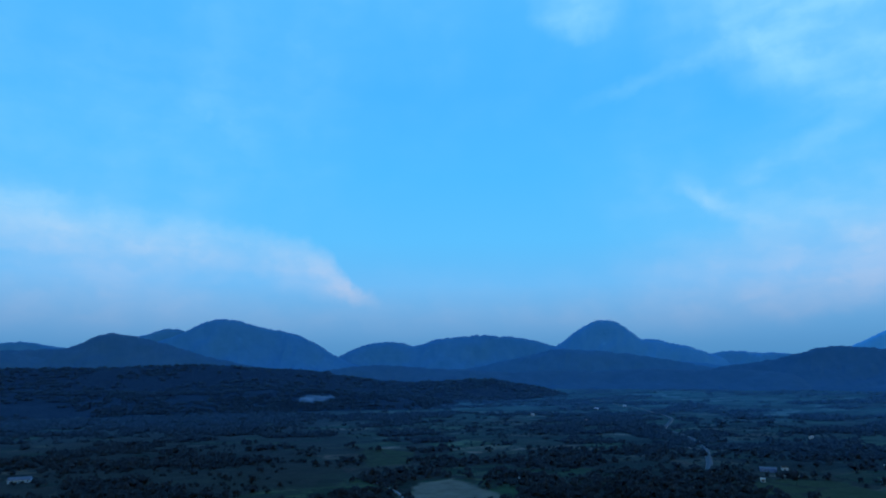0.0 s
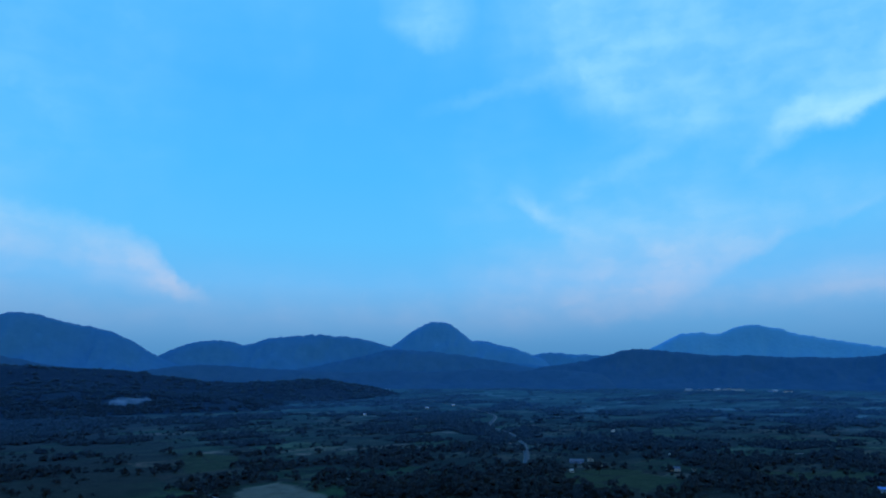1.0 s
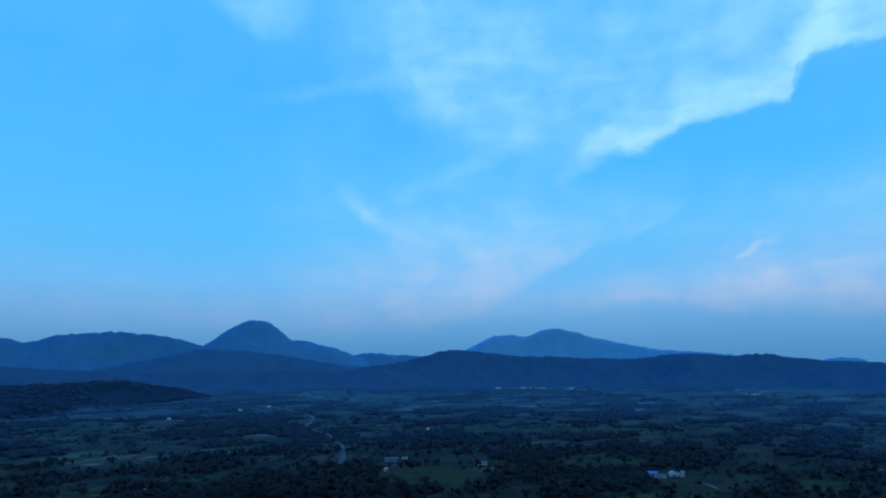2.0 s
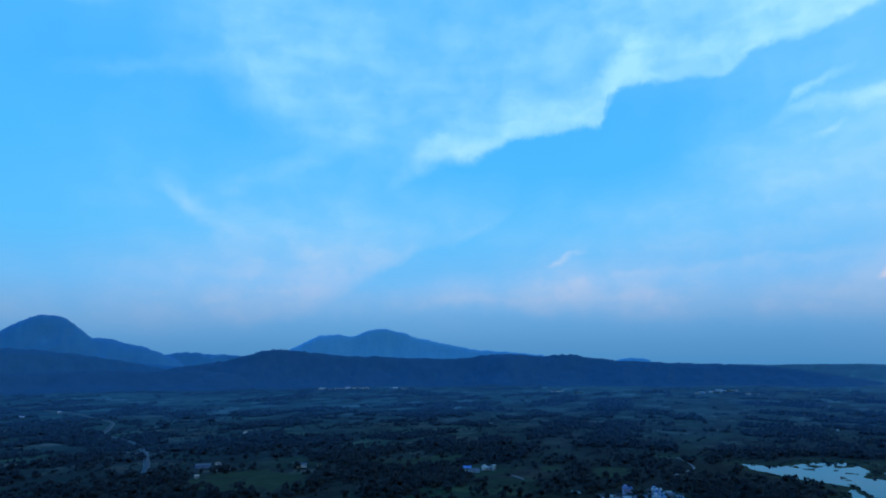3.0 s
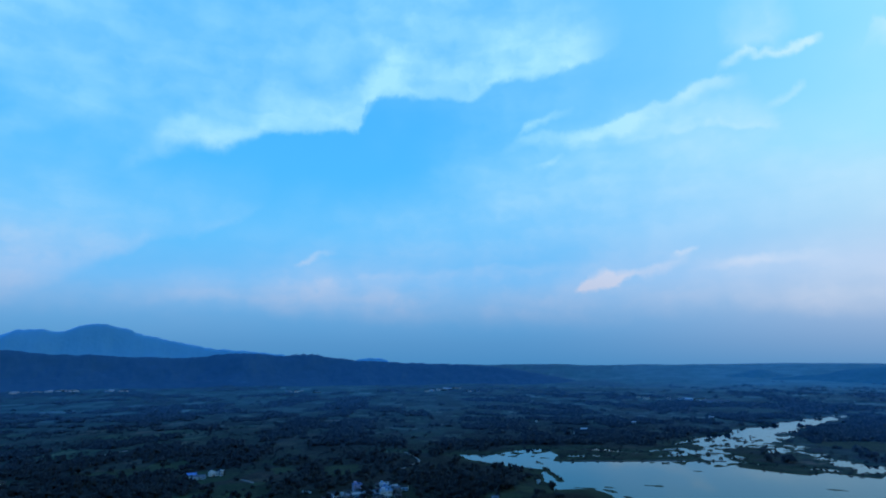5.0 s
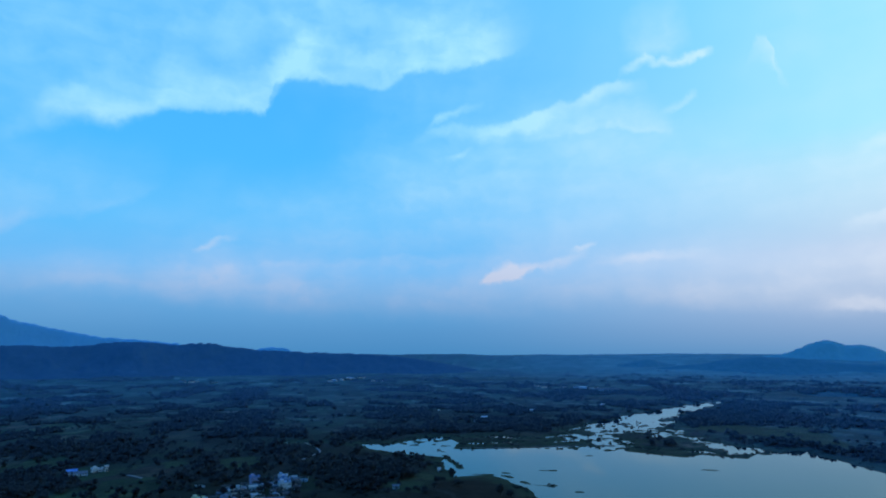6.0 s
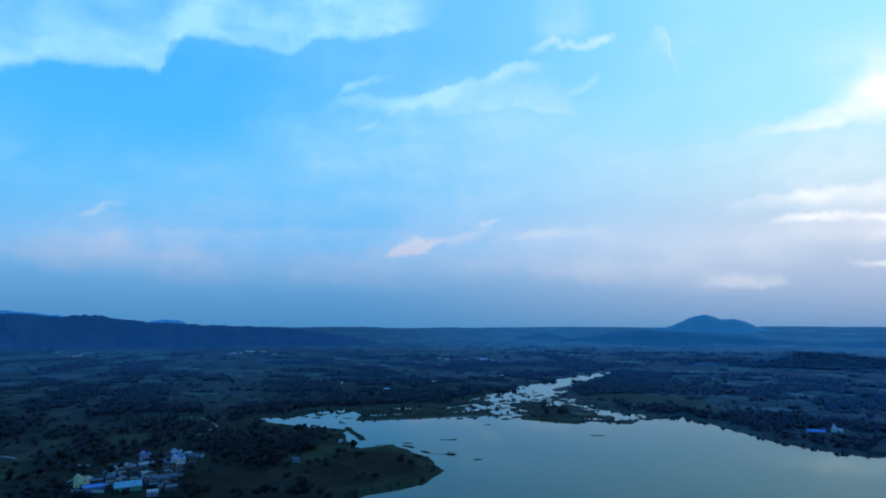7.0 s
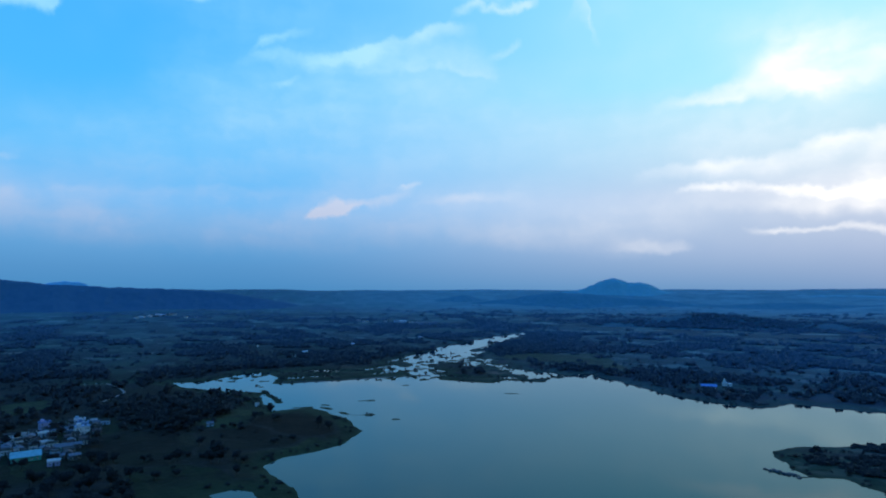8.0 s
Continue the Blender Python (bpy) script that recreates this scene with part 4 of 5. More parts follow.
def trunk_mesh(rng, height, radius):
    bm = bmesh.new()

    def limb(a, b, r0, r1):
        way = Vector(b) - Vector(a)
        m = Matrix.Translation((Vector(a) + Vector(b)) / 2) @ way.to_track_quat("Z", "Y").to_matrix().to_4x4()
        bmesh.ops.create_cone(bm, cap_ends=True, segments=6, radius1=r0, radius2=r1, depth=way.length, matrix=m)

    lean = rng.normal(0, 0.06, 2) * height
    fork = (lean[0], lean[1], height * 0.45)
    limb((0, 0, -0.4), fork, radius, radius * 0.65)
    for i in range(4):
        a = i * 1.57 + rng.uniform(0, 1)
        limb(fork, (lean[0] + math.cos(a) * height * 0.25, lean[1] + math.sin(a) * height * 0.25, height * rng.uniform(0.65, 0.85)), radius * 0.5, radius * 0.12)
    return solid("trunk", bm, BARK)


def scatter(seed, near, far, step, low=-39.0, high=132.0):
    """Places where a tree stands, from woods, hedges and single trees."""
    rng = np.random.default_rng(seed)
    g = np.arange(-far, far, step)
    x, y = np.meshgrid(g, g)
    x, y = x.ravel() + rng.uniform(-0.5, 0.5, x.size) * step, y.ravel() + rng.uniform(-0.5, 0.5, y.size) * step
    r, b = np.hypot(x, y), np.degrees(np.arctan2(x, y))
    keep = (r > near) & (r < far) & (b > low) & (b < high)
    x, y = x[keep], y[keep]
    cell, hedge = plots(x, y, np.where(np.hypot(x, y) < 1500, 84.0, 150.0))
    d = shore_distance(x, y)
    chance = np.maximum(woodland(x, y) * 0.92, 0.45 * (hedge < np.maximum(step * 0.3, 3.0)) * smooth(0.40, 0.55, fbm(x / 120, y / 120, 3, 61)))
    chance = np.maximum(chance, 0.03 * smooth(0.4, 0.65, fbm(x / 70, y / 70, 3, 62)))
    for ring, amount in BARE:
        chance = chance * (inside_distance(x, y, ring) > 3)
    chance = chance * smooth(3700, 1700, np.hypot(x, y)) * (line_distance(x, y, HIGHWAY) > 5) * (d > np.where((y < -150) & (x > 500), 15.0, 0.0)) * (d > np.where((y < 0) & (y > -240) & (x > 700), 11.0, 6.5)) * (d > np.where((y < -335) & (x < 575), 30.0, 0.0)) * (d > np.where((x > 690) & (x < 960) & (y > -70) & (y < 260), 24.0, 0.0)) * ~((x > 720) & (x < 950) & (y < -30) & (y > -190) & (d < 40))
    chance = chance * (inside_distance(x, y, ISLAND) > 0)
    for a, b, n in FAR_ROWS:
        chance = chance * (line_distance(x, y, [a, b]) > 45)
    for hx, hy in HOMES:
        chance = chance * (np.hypot(x - hx, y - hy) > 5.5)
    keep = rng.uniform(0, 1, x.size) < chance
    return x[keep], y[keep], rng


def growth(name, seed, near, far, step, width, height, leaf, count, mat, label, base=0.1, places=None):
    x, y, rng = places or scatter(seed, near, far, step)
    kinds = [crown_clumps(rng, count, width, height, height * base, leaf) for _ in range(8)]
    post = np.array([(0, 0, height * 0.6), (-0.2, 0, -0.5), (0, -0.2, -0.5), (0.2, 0, -0.5), (0, 0.2, -0.5)])
    z = land_height(x, y)
    out = []
    for i in range(len(x)):
        k = np.concatenate([kinds[i % 8], post])
        a, s = rng.uniform(0, 6.28), rng.uniform(0.55, 1.25)
        c, n = math.cos(a) * s, math.sin(a) * s
        out.append(np.stack([k[:, 0] * c - k[:, 1] * n + x[i], k[:, 0] * n + k[:, 1] * c + y[i], k[:, 2] * s * rng.uniform(0.8, 1.2) + z[i]], 1))
    me = clump_mesh(name, np.concatenate(out), mat)
    n = len(kinds[0]) + len(post)
    # haze tint of each tree, by its distance from the drone
    store(me, "haze", np.repeat(haze_share(x, y, 0.5), n))
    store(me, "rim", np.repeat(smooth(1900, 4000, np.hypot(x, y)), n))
    return tagged(new(name, me), label, "trees", kind="stuff")


# places of buildings, which trees keep clear of
VILLAGE = [(497, 236), (485, 228), (471, 222), (441, 205), (487, 256), (459, 264), (470, 255), (463, 244), (408, 256), (399, 242), (403, 222), (390, 199), (425, 211), (508, 231), (455, 212), (478, 238)]
rng_h = random.Random(17)
for _ in range(2500):
    u, v = rng_h.uniform(0, 1), rng_h.uniform(-1, 1)
    hx, hy = 402 + 104 * u, 229 + 8 * u + 36 * v * (1 - 0.55 * u)
    if len(VILLAGE) < 72 and min(math.hypot(hx - a, hy - b) - (5 if i in (9, 10) else 0) for i, (a, b) in enumerate(VILLAGE)) > 6.3:
        VILLAGE.append((hx, hy))
OUTLYING = [(493, 139), (494, 425), (514, 425), (500, 439), (486, 433), (516, 417), (393, 577), (410, 567), (450, 662), (326, 656), (348, 666), (291, 597), (536, 946), (545, 956), (481, 1699), (382, 1602),
            (263, 1273), (281, 1269), (195, 1399), (69, 599), (-390, 604), (1036, 144), (1178, 77), (983, 151), (1346, -56), (1161, 246), (576, 122), (651, -356), (638, -329)]
HOMES = VILLAGE + OUTLYING
FAR_ROWS = [((1680, 2346), (1860, 2235), 17), ((1950, 2171), (1989, 2080), 5), ((2309, 1590), (2210, 1306), 6), ((2369, 933), (2587, 876), 14), ((2415, 760), (2392, 728), 2), ((468, 2860), (484, 2684), 3),
            ((2116, 131), (2132, 117), 1), ((2028, 78), (1950, -104), 7)]


SINGLE = [(452, 232), (448, 252), (468, 234), (475, 246), (430, 232), (492, 246), (436, 252), (420, 262), (403, 208), (400, 204), (395, 173), (392, 166), (388, 170), (393, 149), (389, 133), (391, 129), (405, 127), (404, 111), (485, 159), (495, 151), (359, 143), (358, 129), (418, 115), (415, 110), (392, 95), (390, 90), (392, 77), (480, 56), (400, 60), (473, 285), (468, 300), (476, 276), (482, 246), (381, 212), (528, 269), (392, 262), (370, 228), (430, 719), (448, 703), (383, 671), (479, 569), (421, 516), (465, 530), (482, 506), (368, 501), (311, 578), (530, 502)]


def plant_trees():
    """The trees by the village and the shore, each a thing of its own."""
    x, y, rng = scatter(5, 300, 800, 8.5)
    order = np.argsort(np.hypot(x, y) + 300 * (np.degrees(np.arctan2(x, y)) < 55) * (np.hypot(x, y) < 520))
    x, y = x[order][:270], y[order][:270]
    x, y = np.append(x, [p[0] for p in SINGLE]), np.append(y, [p[1] for p in SINGLE])
    dry = shore_distance(x, y) > 6
    x, y = x[dry], y[dry]
    kinds = []
    for k in range(7):
        h = (5.5, 6.5, 7.5, 6.0, 8.5, 4.2, 7.0)[k]
        w = (5.5, 6.0, 5.5, 7.0, 6.5, 4.5, 5.0)[k]
        kinds.append((trunk_mesh(rng, h, 0.22), clump_mesh("crown", crown_clumps(rng, 170, w, h * 0.8, h * 0.3, 0.7), LEAF)))
    words = ("dark bushy tree with a round crown", "dark broad tree among the fields", "tall dark leafy tree", "wide spreading dark tree", "large dark tree with an uneven crown",
             "small dark shrubby tree", "dark tree with a narrow crown")
    z = land_height(x, y)
    for i in range(len(x)):
        k = int(rng.integers(0, 7))
        root = tagged(new("tree"), words[k], "tree", "trees round the village and shore")
        s = rng.uniform(0.75, 1.2)
        root.matrix_basis = Matrix.Translation((x[i], y[i], z[i] - 0.1)) @ Matrix.Rotation(rng.uniform(0, 6.28), 4, "Z") @ Matrix.Scale(s, 4)
        part("trunk", kinds[k][0], root)
        part("crown", kinds[k][1], root)
    return np.hypot(x, y).max()


plant_trees()


def shore_places(seed):
    """Places for low scrub along the banks."""
    rng = np.random.default_rng(seed)
    g, q = np.arange(300, 1250, 4.0), np.arange(-470, 260, 4.0)
    x, y = [v.ravel() + rng.uniform(-2, 2, v.size) for v in np.meshgrid(g, q)]
    d = shore_distance(x, y)
    far_bank = (y < -190) & (x < 780) | (y < -200) & (x < 430)
    keep = (d > 1.0) & ~((y < -340) & (x > 430) & (x < 575)) & (d < np.where(far_bank, 26, 12)) & (rng.uniform(0, 1, x.size) < np.where(far_bank, 0.16, 0.28) * smooth(0.3, 0.5, fbm(x / 40, y / 40, 3, 63)))
    return x[keep], y[keep], rng


growth("shore_scrub", 9, 0, 0, 0, 3.2, 1.7, 0.8, 8, LEAF, "low dark scrub along the lake and river banks", 0.0, shore_places(9))
growth("woodland", 6, 430, 880, 9.4, 7.6, 5.4, 2.1, 13, LEAF, "dark scattered trees and thickets on the farmland")
growth("thickets", 8, 880, 1500, 12.0, 14.0, 4.6, 3.4, 12, LEAF, "dark thickets and hedgerows between far fields", -0.1)
def bush_places(seed):
    """Places for single bushes in the open plots."""
    rng = np.random.default_rng(seed)
    g = np.arange(-1250, 1250, 9.0)
    x, y = [v.ravel() + rng.uniform(-4, 4, v.size) for v in np.meshgrid(g, g)]
    r, b = np.hypot(x, y), np.degrees(np.arctan2(x, y))
    keep = (r > 400) & (r < 1250) & (b > -38) & (b < 130)
    x, y = x[keep], y[keep]
    chance = 0.34 * smooth(0.42, 0.62, fbm(x / 55, y / 55, 3, 66)) * (shore_distance(x, y) > 14) * (line_distance(x, y, HIGHWAY) > 5)
    for ring, amount in BARE:
        chance = chance * (inside_distance(x, y, ring) > 3)
    for ring in CROPS + [PLOUGHED]:
        chance = chance * (inside_distance(x, y, ring) > 1)
    for hx, hy in HOMES:
        chance = chance * (np.hypot(x - hx, y - hy) > 7)
    keep = rng.uniform(0, 1, x.size) < chance
    return x[keep], y[keep], rng


def island_places(seed):
    """Places for the bushes in three patches of the island."""
    rng = np.random.default_rng(seed)
    x, y = rng.uniform(300, 410, 1500), rng.uniform(-390, -230, 1500)
    thick = np.zeros(x.shape)
    for cx, cy, size in ((366, -257, 13), (346, -284, 24), (390, -312, 15), (352, -340, 30)):
        thick = np.maximum(thick, smooth(1.2, 0.7, np.hypot(x - cx, y - cy) / size + (fbm(x / 9, y / 9, 2, 67) - 0.5) * 0.6))
    keep = (rng.uniform(0, 0.9, x.size) < thick) & (shore_distance(x, y) > 2.5)
    return x[keep], y[keep], rng


growth("island_scrub", 15, 0, 0, 0, 4.2, 2.2, 1.2, 10, LEAF, "dark bushes in patches on the island", 0.0, island_places(15))
growth("field_bushes", 14, 0, 0, 0, 4.4, 2.6, 1.4, 7, LEAF, "dark low bushes scattered over the fields", 0.0, bush_places(14))
growth("far_woods", 7, 1500, 3650, 21, 18.0, 4.2, 4.2, 11, LEAF, "far tree clumps and hedgerows across the plain", -0.15)


def wooded(hill_ob, seed, count, size, name, label, share=0.6):
    """Clumps of trees over a hill near enough to show them."""
    rng = np.random.default_rng(seed)
    co = np.empty(len(hill_ob.data.vertices) * 3, np.float32)
    hill_ob.data.vertices.foreach_get("co", co)
    co = co.reshape(-1, 3)
    co = co[co[:, 2] > land_height(co[:, 0], co[:, 1]) + 0.5]
    co = co[fbm(co[:, 0] / 160, co[:, 1] / 160, 3, 71) > rng.uniform(0.3, 0.62, len(co))]
    co = co[rocky(co[:, 0], co[:, 1]) < 0.2]
    pick = co[rng.permutation(len(co))[:count]]
    kinds = [crown_clumps(rng, 9, size * 1.6, size * 0.7, -size * 0.1, size * 0.36) for _ in range(6)]
    out = [kinds[i % 6] * rng.uniform(0.6, 1.3) + p for i, p in enumerate(pick)]
    me = clump_mesh(name, np.concatenate(out), LEAF)
    # haze tint painted on these trees, scaled by share
    store(me, "haze", np.repeat(haze_share(pick[:, 0], pick[:, 1]) * share, 45))
    tagged(new(name, me), label, "trees", kind="stuff")


wooded(slope, 11, 3200, 10.0, "ridge_woods", "dark trees over the wooded ridge", 0.75)
wooded(spur, 12, 3200, 8.5, "spur_woods", "dark trees over the scrubby spur", 0.65)
wooded(knoll, 13, 2200, 8.0, "knoll_woods", "dark trees over the knoll by the lake", 0.9)


# ---- buildings ----
def paint(name, colour, worn=0.75):
    dark = tuple(c * worn for c in colour)
    return surface(name, [(0.3, dark), (0.6, colour)], 0.5, 0.85, bump=0.1, spread=0.12)


WHITE = paint("white_wash", (0.50, 0.48, 0.45))
GREY = paint("bare_concrete", (0.065, 0.062, 0.058))
BLUE = paint("blue_paint", (0.11, 0.17, 0.32))
SKYBLUE = paint("pale_blue_paint", (0.26, 0.36, 0.46))
TEAL = paint("teal_paint", (0.15, 0.34, 0.33))
GREEN = paint("green_paint", (0.06, 0.22, 0.15))
YELLOW = paint("cream_yellow_paint", (0.55, 0.52, 0.28))
LAVENDER = paint("lavender_paint", (0.28, 0.25, 0.37))
BLUE_SHEET = paint("blue_sheet_metal", (0.10, 0.22, 0.42), 0.85)
GREY_SHEET = paint("grey_sheet_metal", (0.10, 0.105, 0.11))
TILE = paint("clay_tile", (0.065, 0.040, 0.030))
DOOR = paint("dark_door", (0.06, 0.05, 0.05))
PANE = surface("window_pane", [(0.3, (0.02, 0.022, 0.026)), (0.7, (0.035, 0.038, 0.042))], 1.0, 0.12, bump=0.0)
TANK = surface("black_plastic", [(0.3, (0.015,) * 3), (0.7, (0.03,) * 3)], 1.0, 0.5)
WORD = {WHITE: "whitewashed", GREY: "bare concrete", BLUE: "blue-painted", SKYBLUE: "pale blue", TEAL: "teal-painted", GREEN: "green-painted", YELLOW: "cream yellow", LAVENDER: "lavender"}


def window_parts(house_ob, x, y, z, facing):
    """A window with its pane and sill, set in a wall that faces this way."""
    m = Matrix.Translation((x, y, z)) @ Matrix.Rotation(facing, 4, "Z")
    frame_ob = part("window", WINDOW_FRAME, house_ob, at=m)
    part("pane", WINDOW_PANE, frame_ob)


WINDOW_FRAME = block_mesh("window", WHITE, (-0.5, -0.4, -0.06, 0.06, -0.5, 0.5), (0.4, 0.5, -0.06, 0.06, -0.5, 0.5), (-0.4, 0.4, -0.06, 0.06, 0.4, 0.5), (-0.48, 0.48, -0.16, 0.06, -0.58, -0.5))
WINDOW_PANE = block_mesh("pane", PANE, (-0.4, 0.4, -0.03, 0.03, -0.5, 0.4))


def house(x, y, w, d, floors, turn, wall, roof="flat", roof_mat=None, detail=True, label="", group="village houses", tank=False, height=None):
    h = height or (2.7 * floors if detail and w > 5.5 else 2.3 * floors)
    root = tagged(new("house"), label or f"{WORD[wall]} {('low', 'two-storey', 'three-storey')[floors - 1]} house with a {'flat' if roof == 'flat' else 'sloping sheet'} roof",
                  "house", group)
    root.matrix_basis = pose(x, y, ground_at(x, y), 0, 0, turn)
    part("wall", block_mesh("wall", wall, (-w / 2, w / 2, -d / 2, d / 2, -1.0, h), edge=0.05), root)
    if roof == "flat":
        a, b = w / 2 + 0.25, d / 2 + 0.25
        top = block_mesh("roof", roof_mat or GREY, (-a, a, -b, b, h, h + 0.18), (-a, a, -b, -b + 0.15, h + 0.18, h + 0.85), (-a, a, b - 0.15, b, h + 0.18, h + 0.85),
                         (-a, -a + 0.15, -b + 0.15, b - 0.15, h + 0.18, h + 0.85), (a - 0.15, a, -b + 0.15, b - 0.15, h + 0.18, h + 0.85))
        roof_ob = part("roof", top, root)
        if tank:
            part("stair_head", block_mesh("stair_head", wall, (-w * 0.4, -w * 0.1, -d * 0.35, d * 0.1, h + 0.18, h + 2.4)), roof_ob)
            bm = bmesh.new()
            bmesh.ops.create_cone(bm, cap_ends=True, segments=10, radius1=0.6, radius2=0.55, depth=1.2, matrix=Matrix.Translation((w * 0.25, 0, h + 0.8)))
            part("water_tank", solid("water_tank", bm, TANK), roof_ob)
    else:
        rise = d * 0.22
        bm = bmesh.new()
        a, b, t = w / 2 + 0.4, d / 2 + 0.5, 0.14
        for s in (1, -1):
            vs = [bm.verts.new(p) for p in ((-a, s * b, h - 0.1), (a, s * b, h - 0.1), (a, 0, h + rise), (-a, 0, h + rise), (-a, s * b, h - 0.1 + t), (a, s * b, h - 0.1 + t), (a, 0, h + rise + t), (-a, 0, h + rise + t))]
            for f in ((0, 1, 2, 3), (4, 5, 6, 7), (0, 1, 5, 4), (1, 2, 6, 5), (3, 0, 4, 7)):
                bm.faces.new([vs[i] for i in f])
        part("roof", solid("roof", bm, roof_mat or GREY_SHEET), root)
        for s in (1, -1):
            bm = bmesh.new()
            vs = [bm.verts.new((s * w / 2, q, z)) for q, z in ((-d / 2, h - 0.05), (d / 2, h - 0.05), (0, h + rise - 0.05))]
            wv = [bm.verts.new((s * (w / 2 - 0.2), q, z)) for q, z in ((-d / 2, h - 0.05), (d / 2, h - 0.05), (0, h + rise - 0.05))]
            bm.faces.new(vs), bm.faces.new(wv)
            for i in range(3):
                bm.faces.new((vs[i], vs[(i + 1) % 3], wv[(i + 1) % 3], wv[i]))
            part("gable", solid("gable", bm, wall), root)
    if detail:
        part("door", block_mesh("door", DOOR, (-0.5, 0.5, -d / 2 - 0.06, -d / 2 + 0.05, 0, 2.05)), root)
        for level in range(floors):
            for fx in ((-0.3, 0.3) if w < 9 else (-0.36, -0.16, 0.2, 0.38)):
                window_parts(root, fx * w, -d / 2 - 0.03, 1.4 + 2.7 * level, 0)
            window_parts(root, -w / 2 - 0.03, 0, 1.4 + 2.7 * level, -math.pi / 2)
            if d > 8:
                window_parts(root, -w / 2 - 0.03, d * 0.3, 1.4 + 2.7 * level, -math.pi / 2)
    return root


# the village by the lake: houses face south-west, towards the drone
rng_v = random.Random(4)
FACE = -62
plain = [(WHITE, "flat", GREY, 1), (GREY, "flat", GREY, 1), (GREY, "slope", GREY_SHEET, 1), (WHITE, "slope", GREY_SHEET, 1), (GREY, "slope", TILE, 1), (GREY, "slope", TILE, 1), (SKYBLUE, "flat", GREY, 1),
         (WHITE, "flat", WHITE, 1), (GREY, "flat", GREY, 1), (GREY, "flat", TILE, 1), (GREY, "slope", GREY_SHEET, 1)]
special = {0: (SKYBLUE, "flat", WHITE, 2), 1: (BLUE, "flat", SKYBLUE, 2), 2: (WHITE, "flat", SKYBLUE, 2), 3: (WHITE, "flat", GREY, 1), 4: (LAVENDER, "flat", BLUE, 2), 5: (WHITE, "flat", GREY, 1), 6: (WHITE, "flat", GREY, 1),
           7: (SKYBLUE, "flat", WHITE, 1), 8: (YELLOW, "flat", YELLOW, 2), 9: (BLUE, "flat", BLUE_SHEET, 1), 10: (GREEN, "slope", TEAL, 1), 11: (LAVENDER, "flat", WHITE, 1), 12: (TEAL, "slope", GREY_SHEET, 1), 13: (WHITE, "flat", WHITE, 1)}
for n, (x, y) in enumerate(VILLAGE):
    wall, roof, rm, floors = special.get(n) or rng_v.choice(plain)
    w, d = rng_v.uniform(4.2, 6.8), rng_v.uniform(3.6, 5.2)
    if floors > 1:
        w, d = w + 2.6, d + 1.6
    if n in (9, 10, 12):
        w, d = {9: (12, 8), 10: (15.5, 11), 12: (10, 7)}[n]
    turn = FACE + rng_v.uniform(-14, 14) + (90 if n not in special and rng_v.random() < 0.4 else 0)
    house(x, y, w, d, floors, turn, wall, roof, rm, tank=floors > 1, height=None if floors > 1 else rng_v.uniform(2.3, 2.9))
for x, y, long, turn, words in ((395, 245, 24, -90, "pale low compound wall below the village"), (464, 290, 9, -90, "pale low wall beside a field"), (446, 236, 16, -92, "pale wall along the village lane")):
    fence = tagged(new("compound_wall", block_mesh("compound_wall", WHITE, (-long / 2, long / 2, -0.12, 0.12, -0.5, 1.5), edge=0.04)), words, "wall")
    fence.matrix_basis = pose(x, y, ground_at(x, y), 0, 0, turn)

# farms and sheds standing apart
FARM = "farm buildings"
house(493, 139, 5, 4, 1, -74, SKYBLUE, "slope", GREY_SHEET, group=FARM, label="small pale blue hut on a green field")
house(494, 425, 11, 5, 1, -40, SKYBLUE, "slope", GREY_SHEET, group=FARM)
house(514, 425, 9, 6, 1, -40, WHITE, "flat", WHITE, group=FARM, tank=True)
house(500, 439, 8, 6, 1, -45, SKYBLUE, "slope", BLUE_SHEET, group=FARM)
house(486, 433, 6, 5, 1, -45, WHITE, "slope", GREY_SHEET, group=FARM)
house(516, 417, 3, 3, 2, -40, WHITE, "flat", WHITE, group=FARM, label="small white tower beside the farm sheds")
house(393, 577, 13, 6, 1, -30, WHITE, "slope", GREY_SHEET, group=FARM)
house(410, 567, 4, 4, 1, -30, GREY, "flat", None, group=FARM)
house(450, 662, 5, 4, 1, -30, GREY, "flat", WHITE, group=FARM)
house(326, 656, 15, 7, 1, -24, BLUE, "slope", GREY_SHEET, group=FARM, label="long blue shed with a grey sheet roof")
house(348, 666, 6, 5, 1, -24, WHITE, "flat", GREY, group=FARM)
house(291, 597, 4, 3, 1, -24, WHITE, "flat", WHITE, group=FARM)
for x, y, w in ((536, 946, 4), (545, 956, 3.5), (481, 1699, 9), (382, 1602, 12), (263, 1273, 5), (281, 1269, 5), (195, 1399, 8), (69, 599, 4), (1036, 144, 11), (1178, 77, 8), (983, 151, 4), (1346, -56, 9), (1161, 246, 5),
                (576, 122, 4)):
    house(x, y, w * 0.85, w * 0.55, 1, -math.degrees(math.atan2(x, y)), WHITE, "flat" if w < 6 else "slope", WHITE, detail=w > 7, group=FARM, label="small white hut among dark trees")
house(-390, 604, 18, 10, 1, 25, SKYBLUE, "slope", GREY_SHEET, group=FARM, label="large pale grey sheet-roofed barn")

# the shrine on the far shore
SHRINE = "shrine buildings by the lake"
house(638, -329, 15, 8, 1, -115, GREY, "slope", BLUE_SHEET, group=SHRINE, label="long hall with a bright blue sheet roof")
house(624, -341, 9, 6, 1, -115, GREY, "flat", None, group=SHRINE)


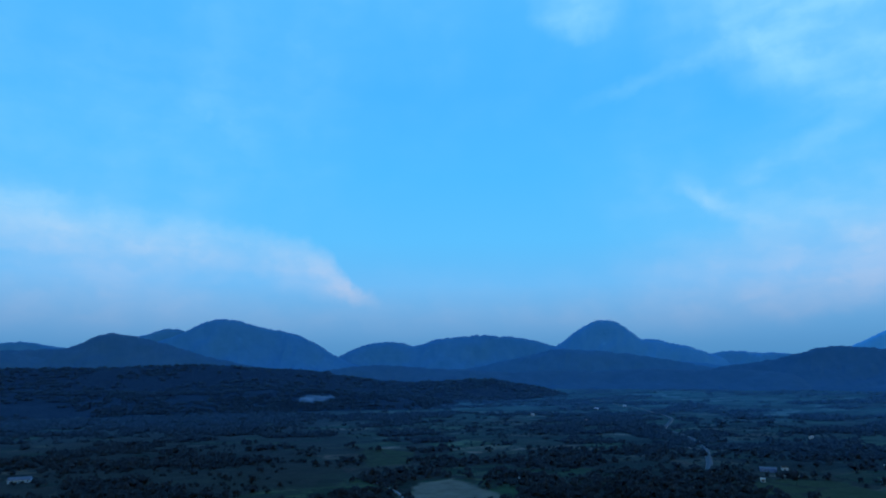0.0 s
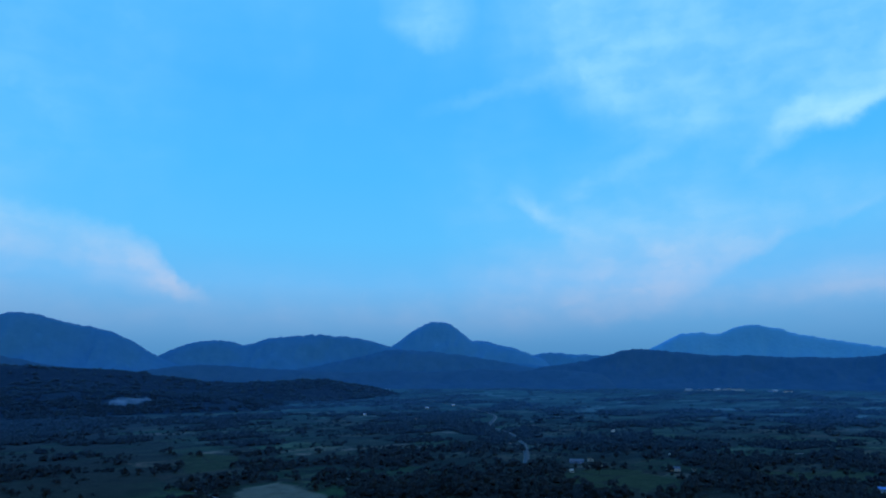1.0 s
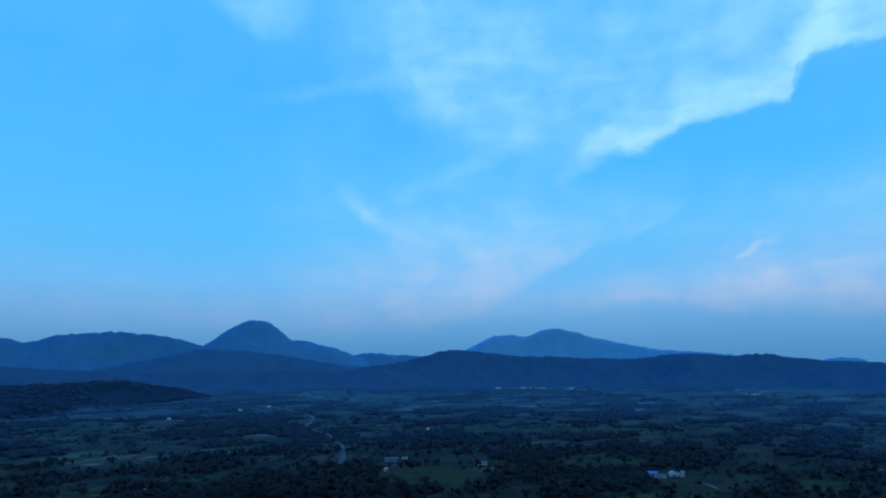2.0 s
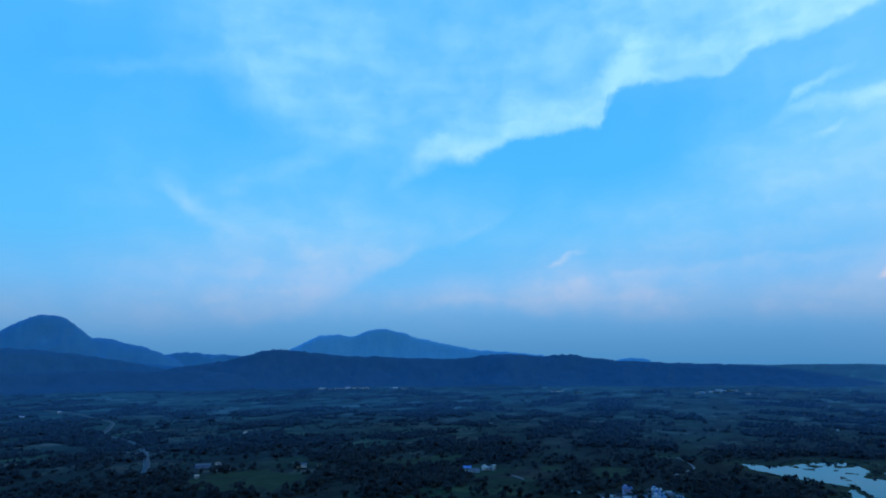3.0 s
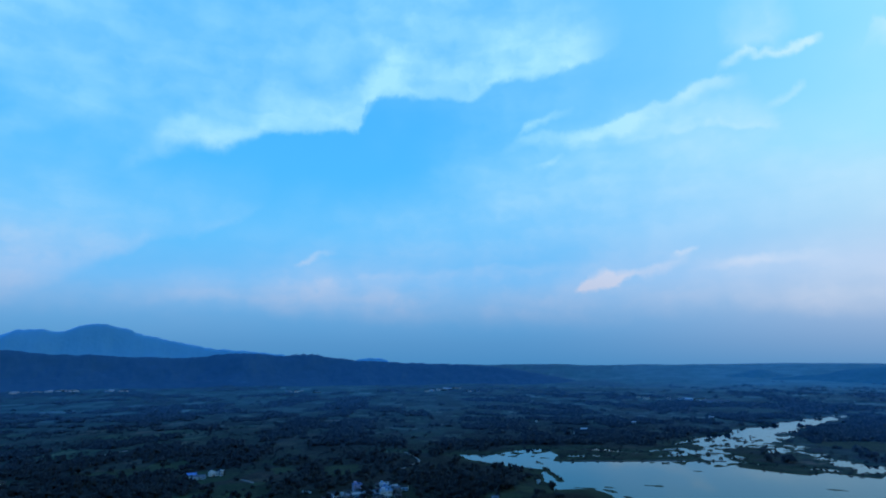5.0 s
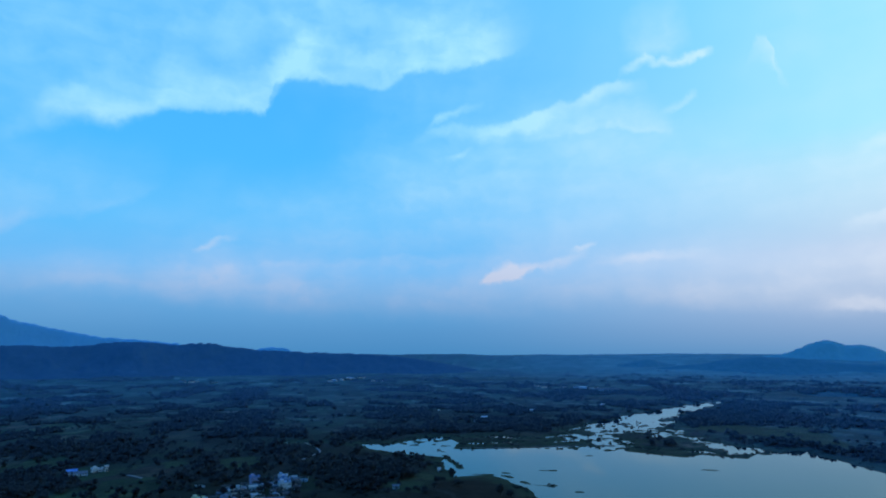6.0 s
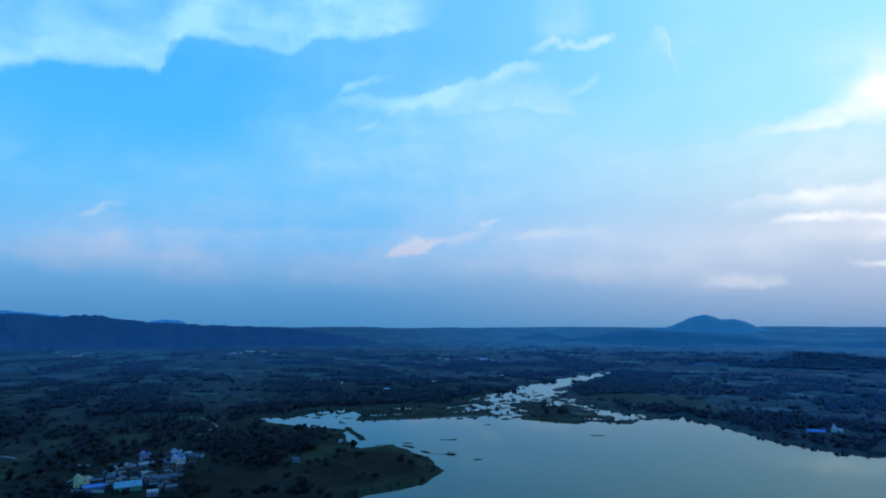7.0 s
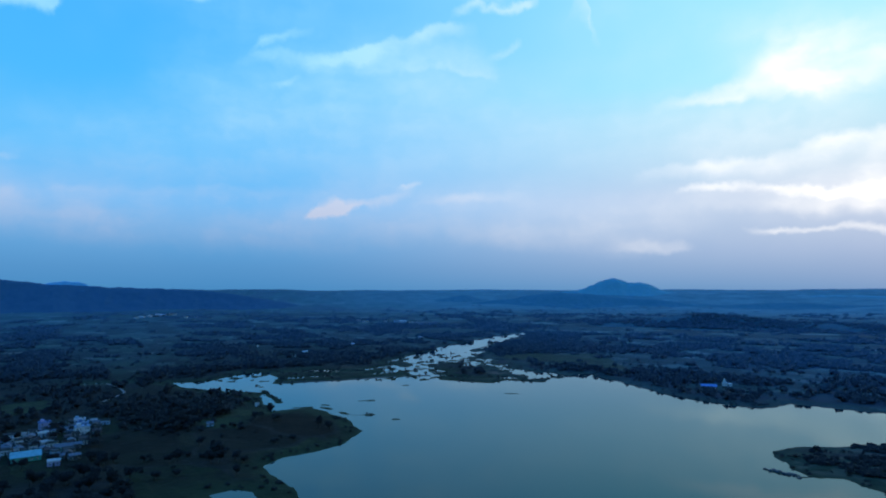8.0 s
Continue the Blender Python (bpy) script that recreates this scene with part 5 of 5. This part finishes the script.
def shrine(x, y):
    root = tagged(new("shrine"), "small white shrine with a stepped tower", "shrine", SHRINE)
    root.matrix_basis = pose(x, y, ground_at(x, y), 0, 0, -118)
    part("base", block_mesh("base", WHITE, (-5, 5, -3, 3, -1, 3.2), edge=0.06), root)
    bm = bmesh.new()
    z = 3.2
    for i in range(5):
        s = 2.0 - i * 0.34
        block(bm, -2.5 - s, -2.5 + s, -s, s, z, z + 0.75, edge=0.05)
        z += 0.75
    part("tower", solid("tower", bm, WHITE), root)
    bm = bmesh.new()
    bmesh.ops.create_uvsphere(bm, u_segments=12, v_segments=8, radius=0.55, matrix=Matrix.Translation((-2.5, 0, z + 0.35)))
    bmesh.ops.create_cone(bm, cap_ends=True, segments=8, radius1=0.18, radius2=0.02, depth=0.8, matrix=Matrix.Translation((-2.5, 0, z + 1.2)))
    part("finial", solid("finial", bm, WHITE), root)
    part("door", block_mesh("door", DOOR, (0.5, 1.7, -3.06, -2.95, 0, 2.1)), root)


shrine(651, -356)
yard = tagged(new("compound_wall", block_mesh("compound_wall", GREY, (-14, 14, -0.12, 0.12, -0.5, 1.4))), "grey compound wall round the shrine", "wall")
yard.matrix_basis = pose(611, -348, ground_at(611, -348), 0, 0, -118)

# far villages at the foot of the ridge
FAR = "far village buildings"
rng_f = random.Random(9)
for (ax, ay), (bx, by), n in FAR_ROWS:
    for i in range(n):
        t = (i + rng_f.uniform(0, 1)) / n
        x, y = ax + (bx - ax) * t + rng_f.uniform(-25, 25), ay + (by - ay) * t + rng_f.uniform(-25, 25)
        house(x, y, rng_f.uniform(9, 26), rng_f.uniform(7, 12), rng_f.choice((1, 2, 2)), -math.degrees(math.atan2(x, y)) + rng_f.uniform(-20, 20), rng_f.choice((WHITE, WHITE, GREY, SKYBLUE)),
              rng_f.choice(("flat", "slope")), rng_f.choice((WHITE, GREY, GREY_SHEET)), detail=False, group=FAR)
greenhouse = house(1885, -94, 70, 22, 1, -93, SKYBLUE, "slope", GREY_SHEET, detail=False, group=FAR, label="long pale sheet-roofed building on the plain")

# ---- rocks at the island's tip and in the lake ----
ROCK = surface("lake_rock", [(0.3, (0.030, 0.030, 0.028)), (0.7, (0.075, 0.072, 0.066))], 0.6)


def boulder(x, y, size, seed):
    bm = bmesh.new()
    bmesh.ops.create_icosphere(bm, subdivisions=2, radius=1.0)
    for v in bm.verts:
        n = noise.noise(v.co * 1.3 + Vector((seed, 0, 0)))
        v.co = v.co * (1 + 0.5 * n)
        v.co = Vector((v.co.x * size, v.co.y * size * 0.75, v.co.z * size * 0.45))
    ob = tagged(new("boulder", solid("boulder", bm, ROCK, True)), "dark wet boulder in shallow water", "boulder", "boulders off the island")
    ob.matrix_basis = pose(x, y, max(ground_at(x, y), -0.4) + size * 0.1, 0, 0, seed * 70)


rng_b = random.Random(3)
for i in range(14):
    t = i / 13
    boulder(356 - 18 * t + rng_b.uniform(-2, 2), -216 - 10 * t + rng_b.uniform(-2, 2), rng_b.uniform(0.8, 2.2), i + 1)
